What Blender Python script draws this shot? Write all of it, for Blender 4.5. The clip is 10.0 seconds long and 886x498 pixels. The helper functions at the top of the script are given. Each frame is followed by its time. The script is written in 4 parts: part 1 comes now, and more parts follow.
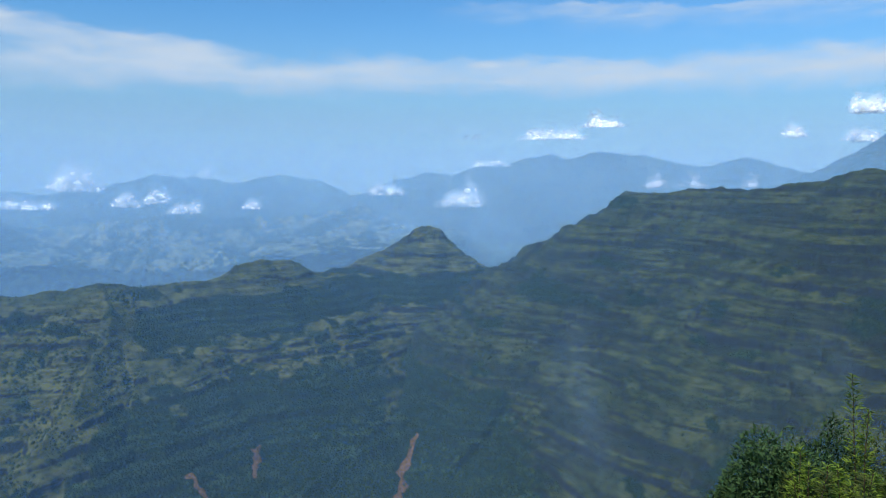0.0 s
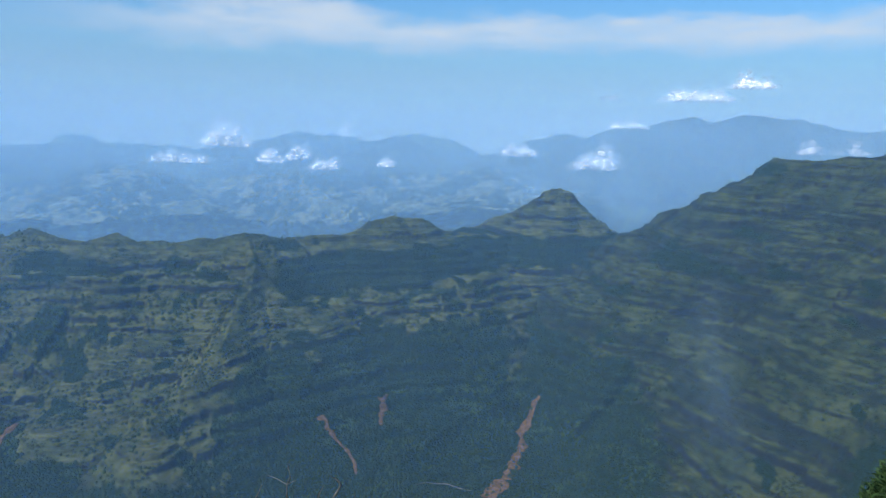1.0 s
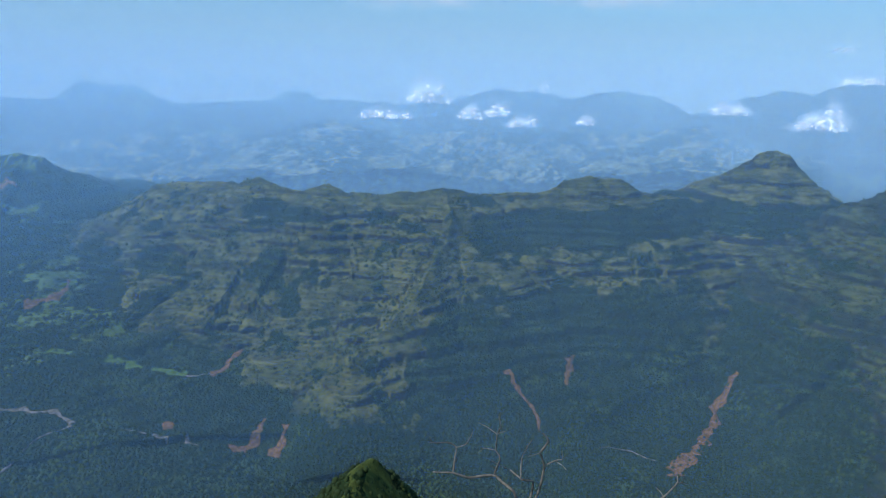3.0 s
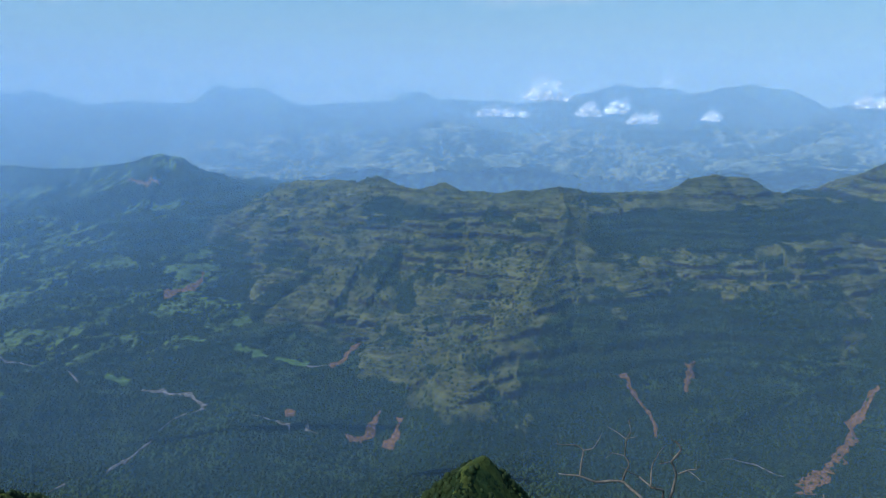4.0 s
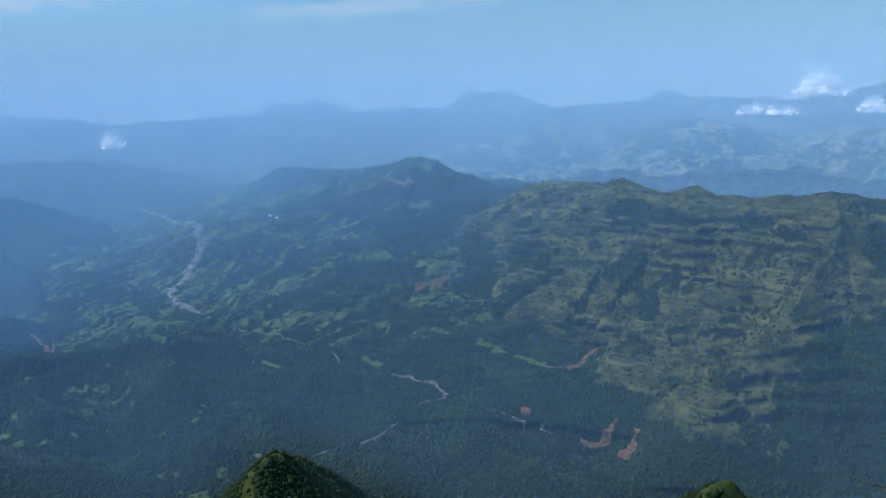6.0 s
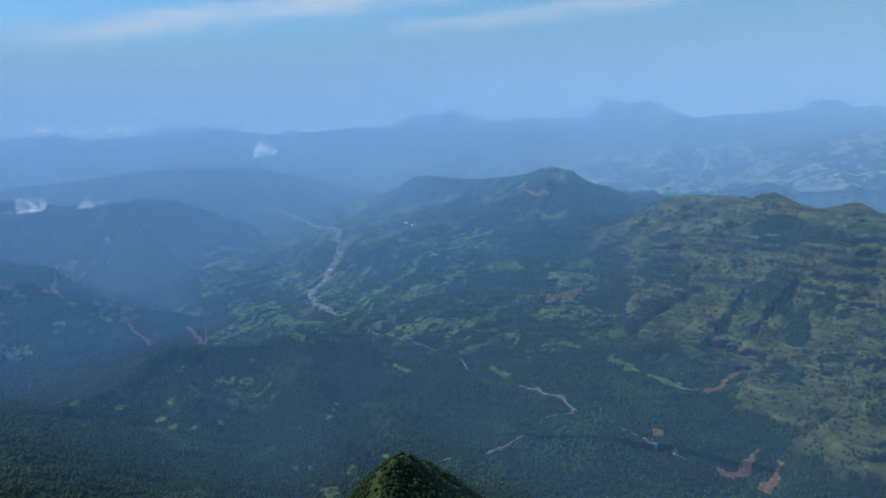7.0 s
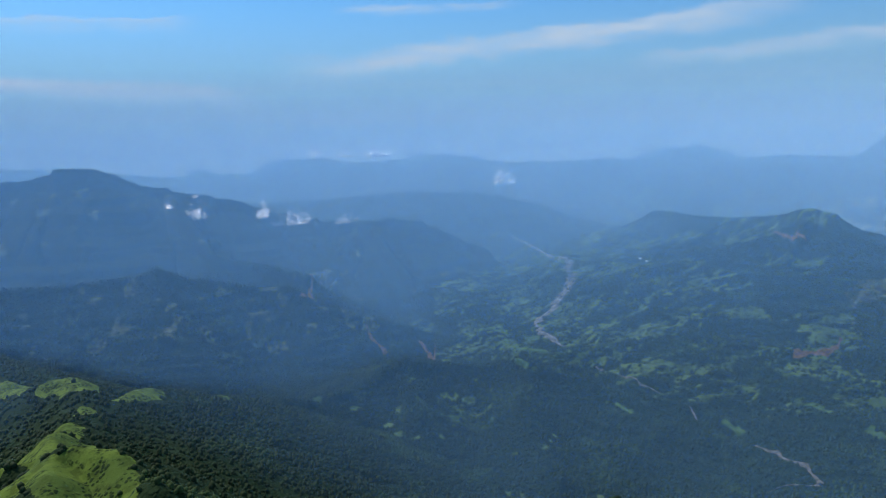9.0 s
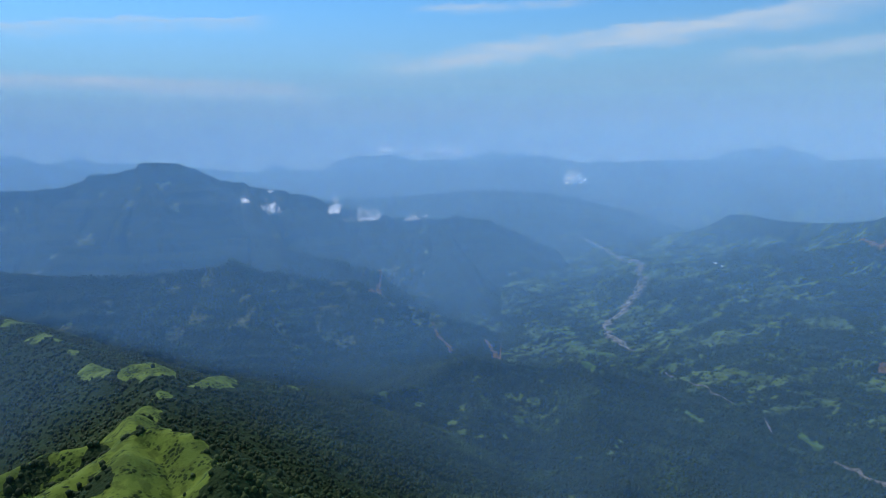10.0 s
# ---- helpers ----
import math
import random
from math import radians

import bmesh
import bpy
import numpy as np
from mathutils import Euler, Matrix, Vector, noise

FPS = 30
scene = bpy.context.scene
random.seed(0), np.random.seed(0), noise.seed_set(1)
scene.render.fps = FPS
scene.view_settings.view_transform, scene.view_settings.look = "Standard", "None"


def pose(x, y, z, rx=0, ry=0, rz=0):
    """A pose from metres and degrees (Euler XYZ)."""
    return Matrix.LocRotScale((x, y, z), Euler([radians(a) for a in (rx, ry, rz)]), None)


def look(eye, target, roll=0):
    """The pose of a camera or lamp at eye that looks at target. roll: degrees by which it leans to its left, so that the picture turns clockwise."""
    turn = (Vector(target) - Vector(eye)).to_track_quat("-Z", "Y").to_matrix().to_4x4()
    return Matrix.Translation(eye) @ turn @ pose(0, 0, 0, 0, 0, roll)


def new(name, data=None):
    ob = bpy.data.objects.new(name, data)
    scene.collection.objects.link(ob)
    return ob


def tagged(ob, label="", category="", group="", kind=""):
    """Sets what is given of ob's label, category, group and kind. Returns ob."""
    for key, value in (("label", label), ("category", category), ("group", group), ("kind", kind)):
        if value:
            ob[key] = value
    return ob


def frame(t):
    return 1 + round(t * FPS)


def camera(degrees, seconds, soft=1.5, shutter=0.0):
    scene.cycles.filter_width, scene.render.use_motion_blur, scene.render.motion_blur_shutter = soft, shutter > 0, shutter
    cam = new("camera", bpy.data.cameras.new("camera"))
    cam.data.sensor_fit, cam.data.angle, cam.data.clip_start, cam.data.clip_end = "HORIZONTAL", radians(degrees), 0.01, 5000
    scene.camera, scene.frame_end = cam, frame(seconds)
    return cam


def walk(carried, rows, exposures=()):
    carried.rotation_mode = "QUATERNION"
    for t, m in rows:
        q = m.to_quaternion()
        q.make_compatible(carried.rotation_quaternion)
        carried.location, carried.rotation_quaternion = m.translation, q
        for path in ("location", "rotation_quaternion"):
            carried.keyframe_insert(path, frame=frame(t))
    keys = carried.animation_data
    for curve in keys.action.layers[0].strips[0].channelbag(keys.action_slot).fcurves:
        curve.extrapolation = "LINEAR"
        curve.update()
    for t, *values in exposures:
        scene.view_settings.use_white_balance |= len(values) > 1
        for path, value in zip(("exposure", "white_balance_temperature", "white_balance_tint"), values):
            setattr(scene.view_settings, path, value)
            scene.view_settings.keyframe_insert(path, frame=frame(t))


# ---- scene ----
# The camera: held at arm's length by someone who turns on the spot at a lookout, 600 m over a valley.
EYE, ARM = 600.0, 0.6
cam = camera(62.9, 10.0, soft=1.1)
# seconds, yaw, pitch, roll
ROWS = [
    (0.0, 0.03, -6.28, -0.27),
    (0.5, 5.68, -7.68, -1.19),
    (1.0, 10.39, -9.48, -1.22),
    (1.5, 13.45, -10.67, -1.57),
    (2.0, 16.60, -11.69, -1.73),
    (2.5, 21.67, -12.60, -1.39),
    (4.0, 34.83, -13.23, 0.18),
    (4.5, 41.75, -13.28, 1.32),
    (5.0, 46.47, -13.25, 2.05),
    (6.5, 58.63, -12.21, 2.35),
    (7.0, 64.40, -11.47, 2.51),
    (7.5, 69.06, -10.44, 1.61),
    (8.0, 75.32, -9.45, 1.52),
    (8.5, 79.72, -8.69, 1.64),
    (9.0, 83.01, -8.52, 1.23),
    (9.5, 86.83, -8.52, 1.02),
    (10.0, 88.55, -8.54, 0.61),
]
walk(cam, [(t, pose(-ARM * math.sin(radians(yaw)), ARM * math.cos(radians(yaw)), EYE, 90 + pitch, roll, yaw)) for t, yaw, pitch, roll in ROWS],
     exposures=((0.0, -0.20), (2.5, -0.10), (4.5, -0.12), (6.5, -0.25), (8.0, -0.34), (10.0, -0.27)))

# ---- light ----
SUN_AZ, SUN_EL = 138.0, 48.0      # bearing (to the left of +y) and height of the sun, degrees
sun = new("sun", bpy.data.lights.new("sun", "SUN"))
sun.data.energy, sun.data.angle, sun.data.color = 2.7, radians(0.6), (1.0, 0.94, 0.84)
_s = Vector((-math.sin(radians(SUN_AZ)) * math.cos(radians(SUN_EL)), math.cos(radians(SUN_AZ)) * math.cos(radians(SUN_EL)), math.sin(radians(SUN_EL))))
sun.matrix_world = look(_s * 100, (0, 0, 0))

world = bpy.data.worlds.new("world")
scene.world = world
world.use_nodes = True


def link(tree, a, b):
    tree.links.new(a, b)


def node(tree, kind, **values):
    n = tree.nodes.new(kind)
    for key, value in values.items():
        n.inputs[key.replace("_", " ")].default_value = value
    return n


def math_node(tree, op, a, b=None, clamp=False):
    n = tree.nodes.new("ShaderNodeMath")
    n.operation, n.use_clamp = op, clamp
    for i, v in enumerate((a, b)):
        if v is None:
            continue
        if isinstance(v, (int, float)):
            n.inputs[i].default_value = v
        else:
            tree.links.new(v, n.inputs[i])
    return n.outputs[0]


def smooth(tree, v, lo, hi):
    n = tree.nodes.new("ShaderNodeMapRange")
    n.interpolation_type = "SMOOTHSTEP"
    n.inputs["From Min"].default_value, n.inputs["From Max"].default_value = lo, hi
    tree.links.new(v, n.inputs["Value"])
    return n.outputs["Result"]


def mix_col(tree, fac, a, b):
    n = tree.nodes.new("ShaderNodeMix")
    n.data_type = "RGBA"
    for sock, v in ((n.inputs["Factor"], fac), (n.inputs["A"], a), (n.inputs["B"], b)):
        s = [i for i in n.inputs if i.name == sock.name and i.enabled][0]
        if isinstance(v, (tuple, float, int)):
            s.default_value = (*v, 1) if isinstance(v, tuple) else v
        else:
            tree.links.new(v, s)
    return [o for o in n.outputs if o.enabled][0]


def make_world():
    t = world.node_tree
    t.nodes.clear()
    out, bg = t.nodes.new("ShaderNodeOutputWorld"), t.nodes.new("ShaderNodeBackground")
    sky = t.nodes.new("ShaderNodeTexSky")
    sky.sky_type, sky.sun_disc = "NISHITA", False
    sky.sun_elevation, sky.sun_rotation = radians(SUN_EL), radians(-SUN_AZ)
    sky.altitude, sky.air_density, sky.dust_density, sky.ozone_density = 900, 1.0, 0.15, 4.0
    co = t.nodes.new("ShaderNodeTexCoord")
    sep = t.nodes.new("ShaderNodeSeparateXYZ")
    link(t, co.outputs["Generated"], sep.inputs[0])
    az = math_node(t, "MULTIPLY", math_node(t, "ARCTAN2", math_node(t, "MULTIPLY", sep.outputs["X"], -1.0), sep.outputs["Y"]), 180 / math.pi)
    el = math_node(t, "MULTIPLY", math_node(t, "ARCSINE", sep.outputs["Z"]), 180 / math.pi)
    comb = t.nodes.new("ShaderNodeCombineXYZ")
    link(t, az, comb.inputs["X"])
    link(t, el, comb.inputs["Y"])

    def torn(wide, tall, detail, seed):
        """Ragged noise about zero, so many degrees wide and tall."""
        v = t.nodes.new("ShaderNodeVectorMath")
        v.operation = "MULTIPLY_ADD"
        link(t, comb.outputs[0], v.inputs[0])
        v.inputs[1].default_value, v.inputs[2].default_value = (1 / wide, 1 / tall, 0), (seed, seed * 1.7, seed)
        n = node(t, "ShaderNodeTexNoise", Scale=1.0, Detail=detail, Roughness=0.58, Distortion=0.25)
        link(t, v.outputs[0], n.inputs["Vector"])
        return math_node(t, "SUBTRACT", n.outputs["Fac"], 0.5)

    tint = t.nodes.new("ShaderNodeVectorMath")
    tint.operation = "MULTIPLY"
    link(t, sky.outputs[0], tint.inputs[0])
    tint.inputs[1].default_value = (0.92, 1.6, 1.95)
    # damp air pales the sky towards the horizon
    low = math_node(t, "MULTIPLY", smooth(t, el, 12.5, 0.0), 0.88)
    col = mix_col(t, low, tint.outputs[0], (3.95, 5.4, 6.85))
    # thin high cloud in long torn streaks: bearing and height of both ends, how far it reaches up and down, how thick
    white = (7.9, 9.3, 11.0)
    for k, (a0, e0, a1, e1, up, down, thick, rag) in enumerate((
            (44, 6.6, -48, 6.9, 2.1, 1.6, 0.78, 3.2), (42, 10.4, 13, 7.4, 1.6, 1.4, 0.72, 2.6), (2, 12.0, -40, 10.7, 0.7, 1.6, 0.35, 3.0),
            (97, 4.9, 55, 8.9, 1.5, 1.0, 0.62, 2.8), (128, 4.6, 95, 3.4, 0.9, 1.4, 0.6, 1.8), (92, 9.8, 76, 9.9, 0.4, 0.4, 0.35, 1.2), (125, 7.5, 100, 8.8, 0.5, 0.9, 0.4, 2.2),
            (70, 5.4, 40, 7.2, 0.8, 1.2, 0.42, 2.2), (63, 9.6, 30, 11.4, 0.8, 1.2, 0.4, 2.6))):
        s = math_node(t, "DIVIDE", math_node(t, "SUBTRACT", az, a0), a1 - a0)
        mid = math_node(t, "ADD", math_node(t, "MULTIPLY", s, e1 - e0), e0)
        d = math_node(t, "ADD", math_node(t, "SUBTRACT", el, mid), math_node(t, "MULTIPLY", math_node(t, "ADD", torn(9, 2.4, 7.0, 3.1 * k), math_node(t, "MULTIPLY", torn(2.6, 1.1, 6.0, 5.3 * k), 0.45)), rag))
        body = math_node(t, "MULTIPLY", smooth(t, d, up, up * 0.35), smooth(t, d, -down, down * 0.3))
        body = math_node(t, "MULTIPLY", body, math_node(t, "MULTIPLY", smooth(t, s, 0.0, 0.22), smooth(t, s, 1.0, 0.78)))
        body = math_node(t, "MULTIPLY", body, math_node(t, "ADD", math_node(t, "MULTIPLY", torn(5, 1.0, 6.0, 7.7 + k), 1.6), thick), True)
        col = mix_col(t, body, col, white)
    # and a broken veil over the rest of the sky
    veil = math_node(t, "MULTIPLY", smooth(t, torn(40, 14, 7.0, 50.0), -0.02, 0.14), smooth(t, el, 11.0, 20.0))
    col = mix_col(t, math_node(t, "MULTIPLY", veil, 0.7), col, (6.5, 7.6, 9.0))
    link(t, col, bg.inputs["Color"])
    bg.inputs["Strength"].default_value = 0.085
    link(t, bg.outputs[0], out.inputs[0])


make_world()
scene.cycles.transparent_max_bounces = 64


# ---- materials ----
def material(name):
    m = bpy.data.materials.new(name)
    m.use_nodes = True
    t = m.node_tree
    bsdf = t.nodes["Principled BSDF"]
    bsdf.inputs["Roughness"].default_value = 0.9
    bsdf.inputs["Specular IOR Level"].default_value = 0.15
    return m, t, bsdf


def land(name, grass, grass2, wood, rock, scale=1.0, strata=0.0):
    """Hillside: grass on the treads, bare dark rock on steep risers, low wood where the mask says so."""
    m, t, bsdf = material(name)
    geo = t.nodes.new("ShaderNodeNewGeometry")
    att = t.nodes.new("ShaderNodeAttribute")
    att.attribute_name = "wood"
    pos = geo.outputs["Position"]
    sep = t.nodes.new("ShaderNodeSeparateXYZ")
    link(t, geo.outputs["Normal"], sep.inputs[0])
    def noise_at(size, detail=5.0, rough=0.6):
        n = node(t, "ShaderNodeTexNoise", Scale=1.0 / (size * scale), Detail=detail, Roughness=rough)
        link(t, pos, n.inputs["Vector"])
        return n.outputs["Fac"]
    coarse, fine, tiny = noise_at(90), noise_at(14, 6.0, 0.7), noise_at(3.0, 3.0)
    c = mix_col(t, smooth(t, coarse, 0.42, 0.58), grass, grass2)
    c = mix_col(t, math_node(t, "MULTIPLY", smooth(t, noise_at(28, 5.0, 0.65), 0.47, 0.60), 0.55), c, tuple(x * 0.45 for x in grass2))
    # shrubs dotted over the grass, in clumps
    vor = node(t, "ShaderNodeTexVoronoi", Scale=1.0 / (8.0 * scale), Randomness=1.0)
    link(t, pos, vor.inputs["Vector"])
    dots = math_node(t, "MULTIPLY", smooth(t, vor.outputs["Distance"], 0.55, 0.35), smooth(t, noise_at(45, 3.0), 0.47, 0.57))
    c = mix_col(t, math_node(t, "MULTIPLY", dots, 0.9), c, wood)
    # thin level bands where ledges crop out, broad ones and narrow ones
    for wide, tall, lo, hi in ((480.0, 17.0, 0.535, 0.56), (170.0, 6.5, 0.54, 0.57)):
        band_at = t.nodes.new("ShaderNodeVectorMath")
        band_at.operation = "MULTIPLY"
        link(t, pos, band_at.inputs[0])
        band_at.inputs[1].default_value = (1 / wide, 1 / wide, 1 / tall)
        band = node(t, "ShaderNodeTexNoise", Scale=1.0, Detail=3.5, Roughness=0.6)
        link(t, band_at.outputs[0], band.inputs["Vector"])
        c = mix_col(t, math_node(t, "MULTIPLY", smooth(t, band.outputs["Fac"], lo, hi), strata), c, mix_col(t, fine, tuple(x * 0.7 for x in wood), tuple(x * 1.3 for x in rock)))
    woody = smooth(t, math_node(t, "ADD", att.outputs["Fac"], math_node(t, "MULTIPLY", math_node(t, "SUBTRACT", fine, 0.5), 0.9)), 0.4, 0.6)
    c = mix_col(t, woody, c, mix_col(t, tiny, tuple(x * 0.6 for x in wood), tuple(x * 1.5 for x in wood)))
    steep = smooth(t, math_node(t, "ADD", sep.outputs["Z"], math_node(t, "MULTIPLY", math_node(t, "SUBTRACT", fine, 0.5), 0.5)), 0.66, 0.48)
    c = mix_col(t, math_node(t, "MULTIPLY", steep, math_node(t, "SUBTRACT", 1.0, math_node(t, "MULTIPLY", woody, 0.6))), c, mix_col(t, fine, tuple(x * 0.8 for x in rock), tuple(x * 1.5 for x in rock)))
    link(t, c, bsdf.inputs["Base Color"])
    bump = node(t, "ShaderNodeBump", Strength=0.9, Distance=4.0 * scale)
    hgt = math_node(t, "ADD", math_node(t, "MULTIPLY", math_node(t, "SUBTRACT", 1.0, vor.outputs["Distance"]), math_node(t, "ADD", math_node(t, "MULTIPLY", woody, 0.6), math_node(t, "MULTIPLY", dots, 0.5))), math_node(t, "MULTIPLY", fine, 0.8))
    link(t, hgt, bump.inputs["Height"])
    link(t, bump.outputs[0], bsdf.inputs["Normal"])
    return m


def plain(name, a, b, size, rough=0.9, bump_m=0.0):
    m, t, bsdf = material(name)
    geo = t.nodes.new("ShaderNodeNewGeometry")
    n = node(t, "ShaderNodeTexNoise", Scale=1.0 / size, Detail=6.0, Roughness=0.65)
    link(t, geo.outputs["Position"], n.inputs["Vector"])
    link(t, mix_col(t, smooth(t, n.outputs["Fac"], 0.35, 0.65), a, b), bsdf.inputs["Base Color"])
    bsdf.inputs["Roughness"].default_value = rough
    if bump_m:
        bp = node(t, "ShaderNodeBump", Strength=0.8, Distance=bump_m)
        link(t, n.outputs["Fac"], bp.inputs["Height"])
        link(t, bp.outputs[0], bsdf.inputs["Normal"])
    return m


def leafy(name, a, b, gloss=0.5, bright=None):
    """Leaves: colour varies from leaf to leaf, some light comes through."""
    m, t, bsdf = material(name)
    geo = t.nodes.new("ShaderNodeNewGeometry")
    c = mix_col(t, geo.outputs["Random Per Island"], a, b)
    if bright:      # lighter kinds stand together
        n = node(t, "ShaderNodeTexNoise", Scale=1 / 110.0, Detail=4.0, Roughness=0.65)
        link(t, geo.outputs["Position"], n.inputs["Vector"])
        c = mix_col(t, math_node(t, "MULTIPLY", smooth(t, n.outputs["Fac"], 0.48, 0.68), 0.8), c, bright)
    link(t, c, bsdf.inputs["Base Color"])
    bsdf.inputs["Roughness"].default_value = gloss
    return m


def upward(t, share, z=1.0):
    """A direction close to straight up (or down), leaning a little with the surface."""
    g = t.nodes.new("ShaderNodeNewGeometry")
    n = t.nodes.new("ShaderNodeVectorMath")
    n.operation = "MULTIPLY_ADD"
    link(t, g.outputs["Normal"], n.inputs[0])
    n.inputs[1].default_value, n.inputs[2].default_value = (share, share, share), (0, 0, z)
    u = t.nodes.new("ShaderNodeVectorMath")
    u.operation = "NORMALIZE"
    link(t, n.outputs[0], u.inputs[0])
    return u.outputs[0]


def air(name, colour):
    """Thin blue haze that the sun and the sky light; how dense it is stands in the mesh's own attribute."""
    m = bpy.data.materials.new(name)
    m.use_nodes = True
    t = m.node_tree
    t.nodes.clear()
    out, mix, add = t.nodes.new("ShaderNodeOutputMaterial"), t.nodes.new("ShaderNodeMixShader"), t.nodes.new("ShaderNodeAddShader")
    clear = t.nodes.new("ShaderNodeBsdfTransparent")
    d, tr = t.nodes.new("ShaderNodeBsdfDiffuse"), t.nodes.new("ShaderNodeBsdfTranslucent")
    d.inputs["Color"].default_value = tr.inputs["Color"].default_value = (*colour, 1)
    # droplets scatter alike whichever way the sheet faces
    link(t, upward(t, 1.0), d.inputs["Normal"])
    link(t, upward(t, 0.1, -1.0), tr.inputs["Normal"])
    link(t, d.outputs[0], add.inputs[0])
    link(t, tr.outputs[0], add.inputs[1])
    att = t.nodes.new("ShaderNodeAttribute")
    att.attribute_name = "dense"
    geo = t.nodes.new("ShaderNodeNewGeometry")
    n = node(t, "ShaderNodeTexNoise", Scale=1 / 420.0, Detail=4.0, Roughness=0.55)
    link(t, geo.outputs["Position"], n.inputs["Vector"])
    fac = math_node(t, "MULTIPLY", att.outputs["Fac"], math_node(t, "ADD", 0.7, math_node(t, "MULTIPLY", n.outputs["Fac"], 0.6)), True)
    link(t, fac, mix.inputs[0])
    link(t, clear.outputs[0], mix.inputs[1])
    link(t, add.outputs[0], mix.inputs[2])
    link(t, mix.outputs[0], out.inputs[0])
    return m


GRASS, GRASS2, WOOD, ROCK = (0.165, 0.168, 0.058), (0.105, 0.120, 0.040), (0.016, 0.034, 0.013), (0.021, 0.026, 0.026)
M_HILL = land("terraced_hillside", GRASS, GRASS2, WOOD, ROCK, 0.8, 0.36)
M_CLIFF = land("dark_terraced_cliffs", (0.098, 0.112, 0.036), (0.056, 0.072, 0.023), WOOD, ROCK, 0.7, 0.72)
M_VALLEY = land("valley_ground", (0.13, 0.185, 0.05), (0.08, 0.125, 0.034), WOOD, ROCK)
M_NEAR = land("bright_grass_slope", (0.165, 0.235, 0.034), (0.115, 0.175, 0.028), (0.02, 0.042, 0.012), ROCK, 0.45)
M_KNOLL = land("knoll_grass", (0.095, 0.130, 0.030), (0.06, 0.088, 0.022), (0.018, 0.038, 0.012), ROCK, 0.35)
M_FAR_HILL = land("far_blue_hills", (0.07, 0.09, 0.045), (0.05, 0.07, 0.035), (0.025, 0.045, 0.025), ROCK, 2.5)
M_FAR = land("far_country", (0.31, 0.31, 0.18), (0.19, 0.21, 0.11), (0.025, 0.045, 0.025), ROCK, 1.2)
M_EARTH = plain("raw_red_earth", (0.11, 0.06, 0.028), (0.27, 0.15, 0.075), 6.0, 0.95, 0.6)
M_GRAVEL = plain("river_gravel", (0.05, 0.055, 0.035), (0.27, 0.23, 0.19), 7.0, 0.8, 0.3)
M_RIVER = plain("pale_river_gravel", (0.10, 0.10, 0.075), (0.30, 0.27, 0.23), 12.0, 0.7, 0.3)
M_FIELD = plain("paddy_green", (0.055, 0.10, 0.025), (0.12, 0.19, 0.045), 14.0)
M_TREE = leafy("tree_crown", (0.018, 0.037, 0.014), (0.036, 0.062, 0.020), 0.7, (0.060, 0.098, 0.026))
# haze is put into the colour of sheets, paler from near to far
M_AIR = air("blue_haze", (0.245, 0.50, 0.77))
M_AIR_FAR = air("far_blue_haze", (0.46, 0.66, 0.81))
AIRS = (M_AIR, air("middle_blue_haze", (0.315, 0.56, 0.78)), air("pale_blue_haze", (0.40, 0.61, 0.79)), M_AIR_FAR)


# ---- shapes of the land ----
def lattice(ix, iy, seed):
    n = (ix.astype(np.int64) * 374761393 + iy.astype(np.int64) * 668265263 + seed * 974634777) & 0x7FFFFFFF
    n = ((n ^ (n >> 13)) * 1274126177) & 0x7FFFFFFF
    return ((n ^ (n >> 16)) & 0xFFFF) / 65535.0


def vnoise(x, y, seed=0):
    """Smooth random values from 0 to 1, one unit apart."""
    fx, fy = np.floor(x), np.floor(y)
    u, v = x - fx, y - fy
    u, v = u * u * u * (u * (u * 6 - 15) + 10), v * v * v * (v * (v * 6 - 15) + 10)
    a, b = lattice(fx, fy, seed), lattice(fx + 1, fy, seed)
    c, d = lattice(fx, fy + 1, seed), lattice(fx + 1, fy + 1, seed)
    return (a * (1 - u) + b * u) * (1 - v) + (c * (1 - u) + d * u) * v


def fbm(x, y, size, octaves=4, seed=0):
    total, amp, norm = 0.0, 1.0, 0.0
    for k in range(octaves):
        total = total + amp * vnoise(x / size + 17.3 * k, y / size - 9.1 * k, seed + k)
        norm += amp
        amp, size = amp * 0.5, size / 2.03
    return total / norm


def step(v, lo, hi):
    k = np.clip((v - lo) / (hi - lo), 0, 1)
    return k * k * (3 - 2 * k)


def place(az, r):
    a = np.radians(az)
    return -np.sin(a) * r, np.cos(a) * r


def bearing(x, y):
    return np.degrees(np.arctan2(-x, y)), np.hypot(x, y)


def base(x, y):
    """Valley floor, the lookout's own hill, and the high country at the horizon."""
    az, r = bearing(x, y)
    floor = 120 * (fbm(x, y, 520, 4, 3) - 0.47) + 24 * (fbm(x, y, 140, 4, 5) - 0.5)
    far = np.clip((r - 2900) / 2050, 0, 1)
    floor = floor * (1 + 1.6 * far) + 452 * far ** 1.15 + 70 * far * (1 - far) * 4 * (fbm(x, y, 700, 4, 8) - 0.5)
    behind = step(az, 126, 165) + step(-az, 48, 90)
    open_side = step(az, -18, -6) * (1 - step(az, 124, 140))
    top = EYE - 1.62 - np.clip(r - 2.0, 0, 7) * (0.42 + 0.45 * open_side) - np.clip(r - 9, 0, None) * (0.78 - 0.5 * behind)
    top = top + (fbm(x, y, 60, 4, 11) - 0.6) * np.clip(r - 6, 0, 60) * 0.35
    return np.maximum(floor, top)


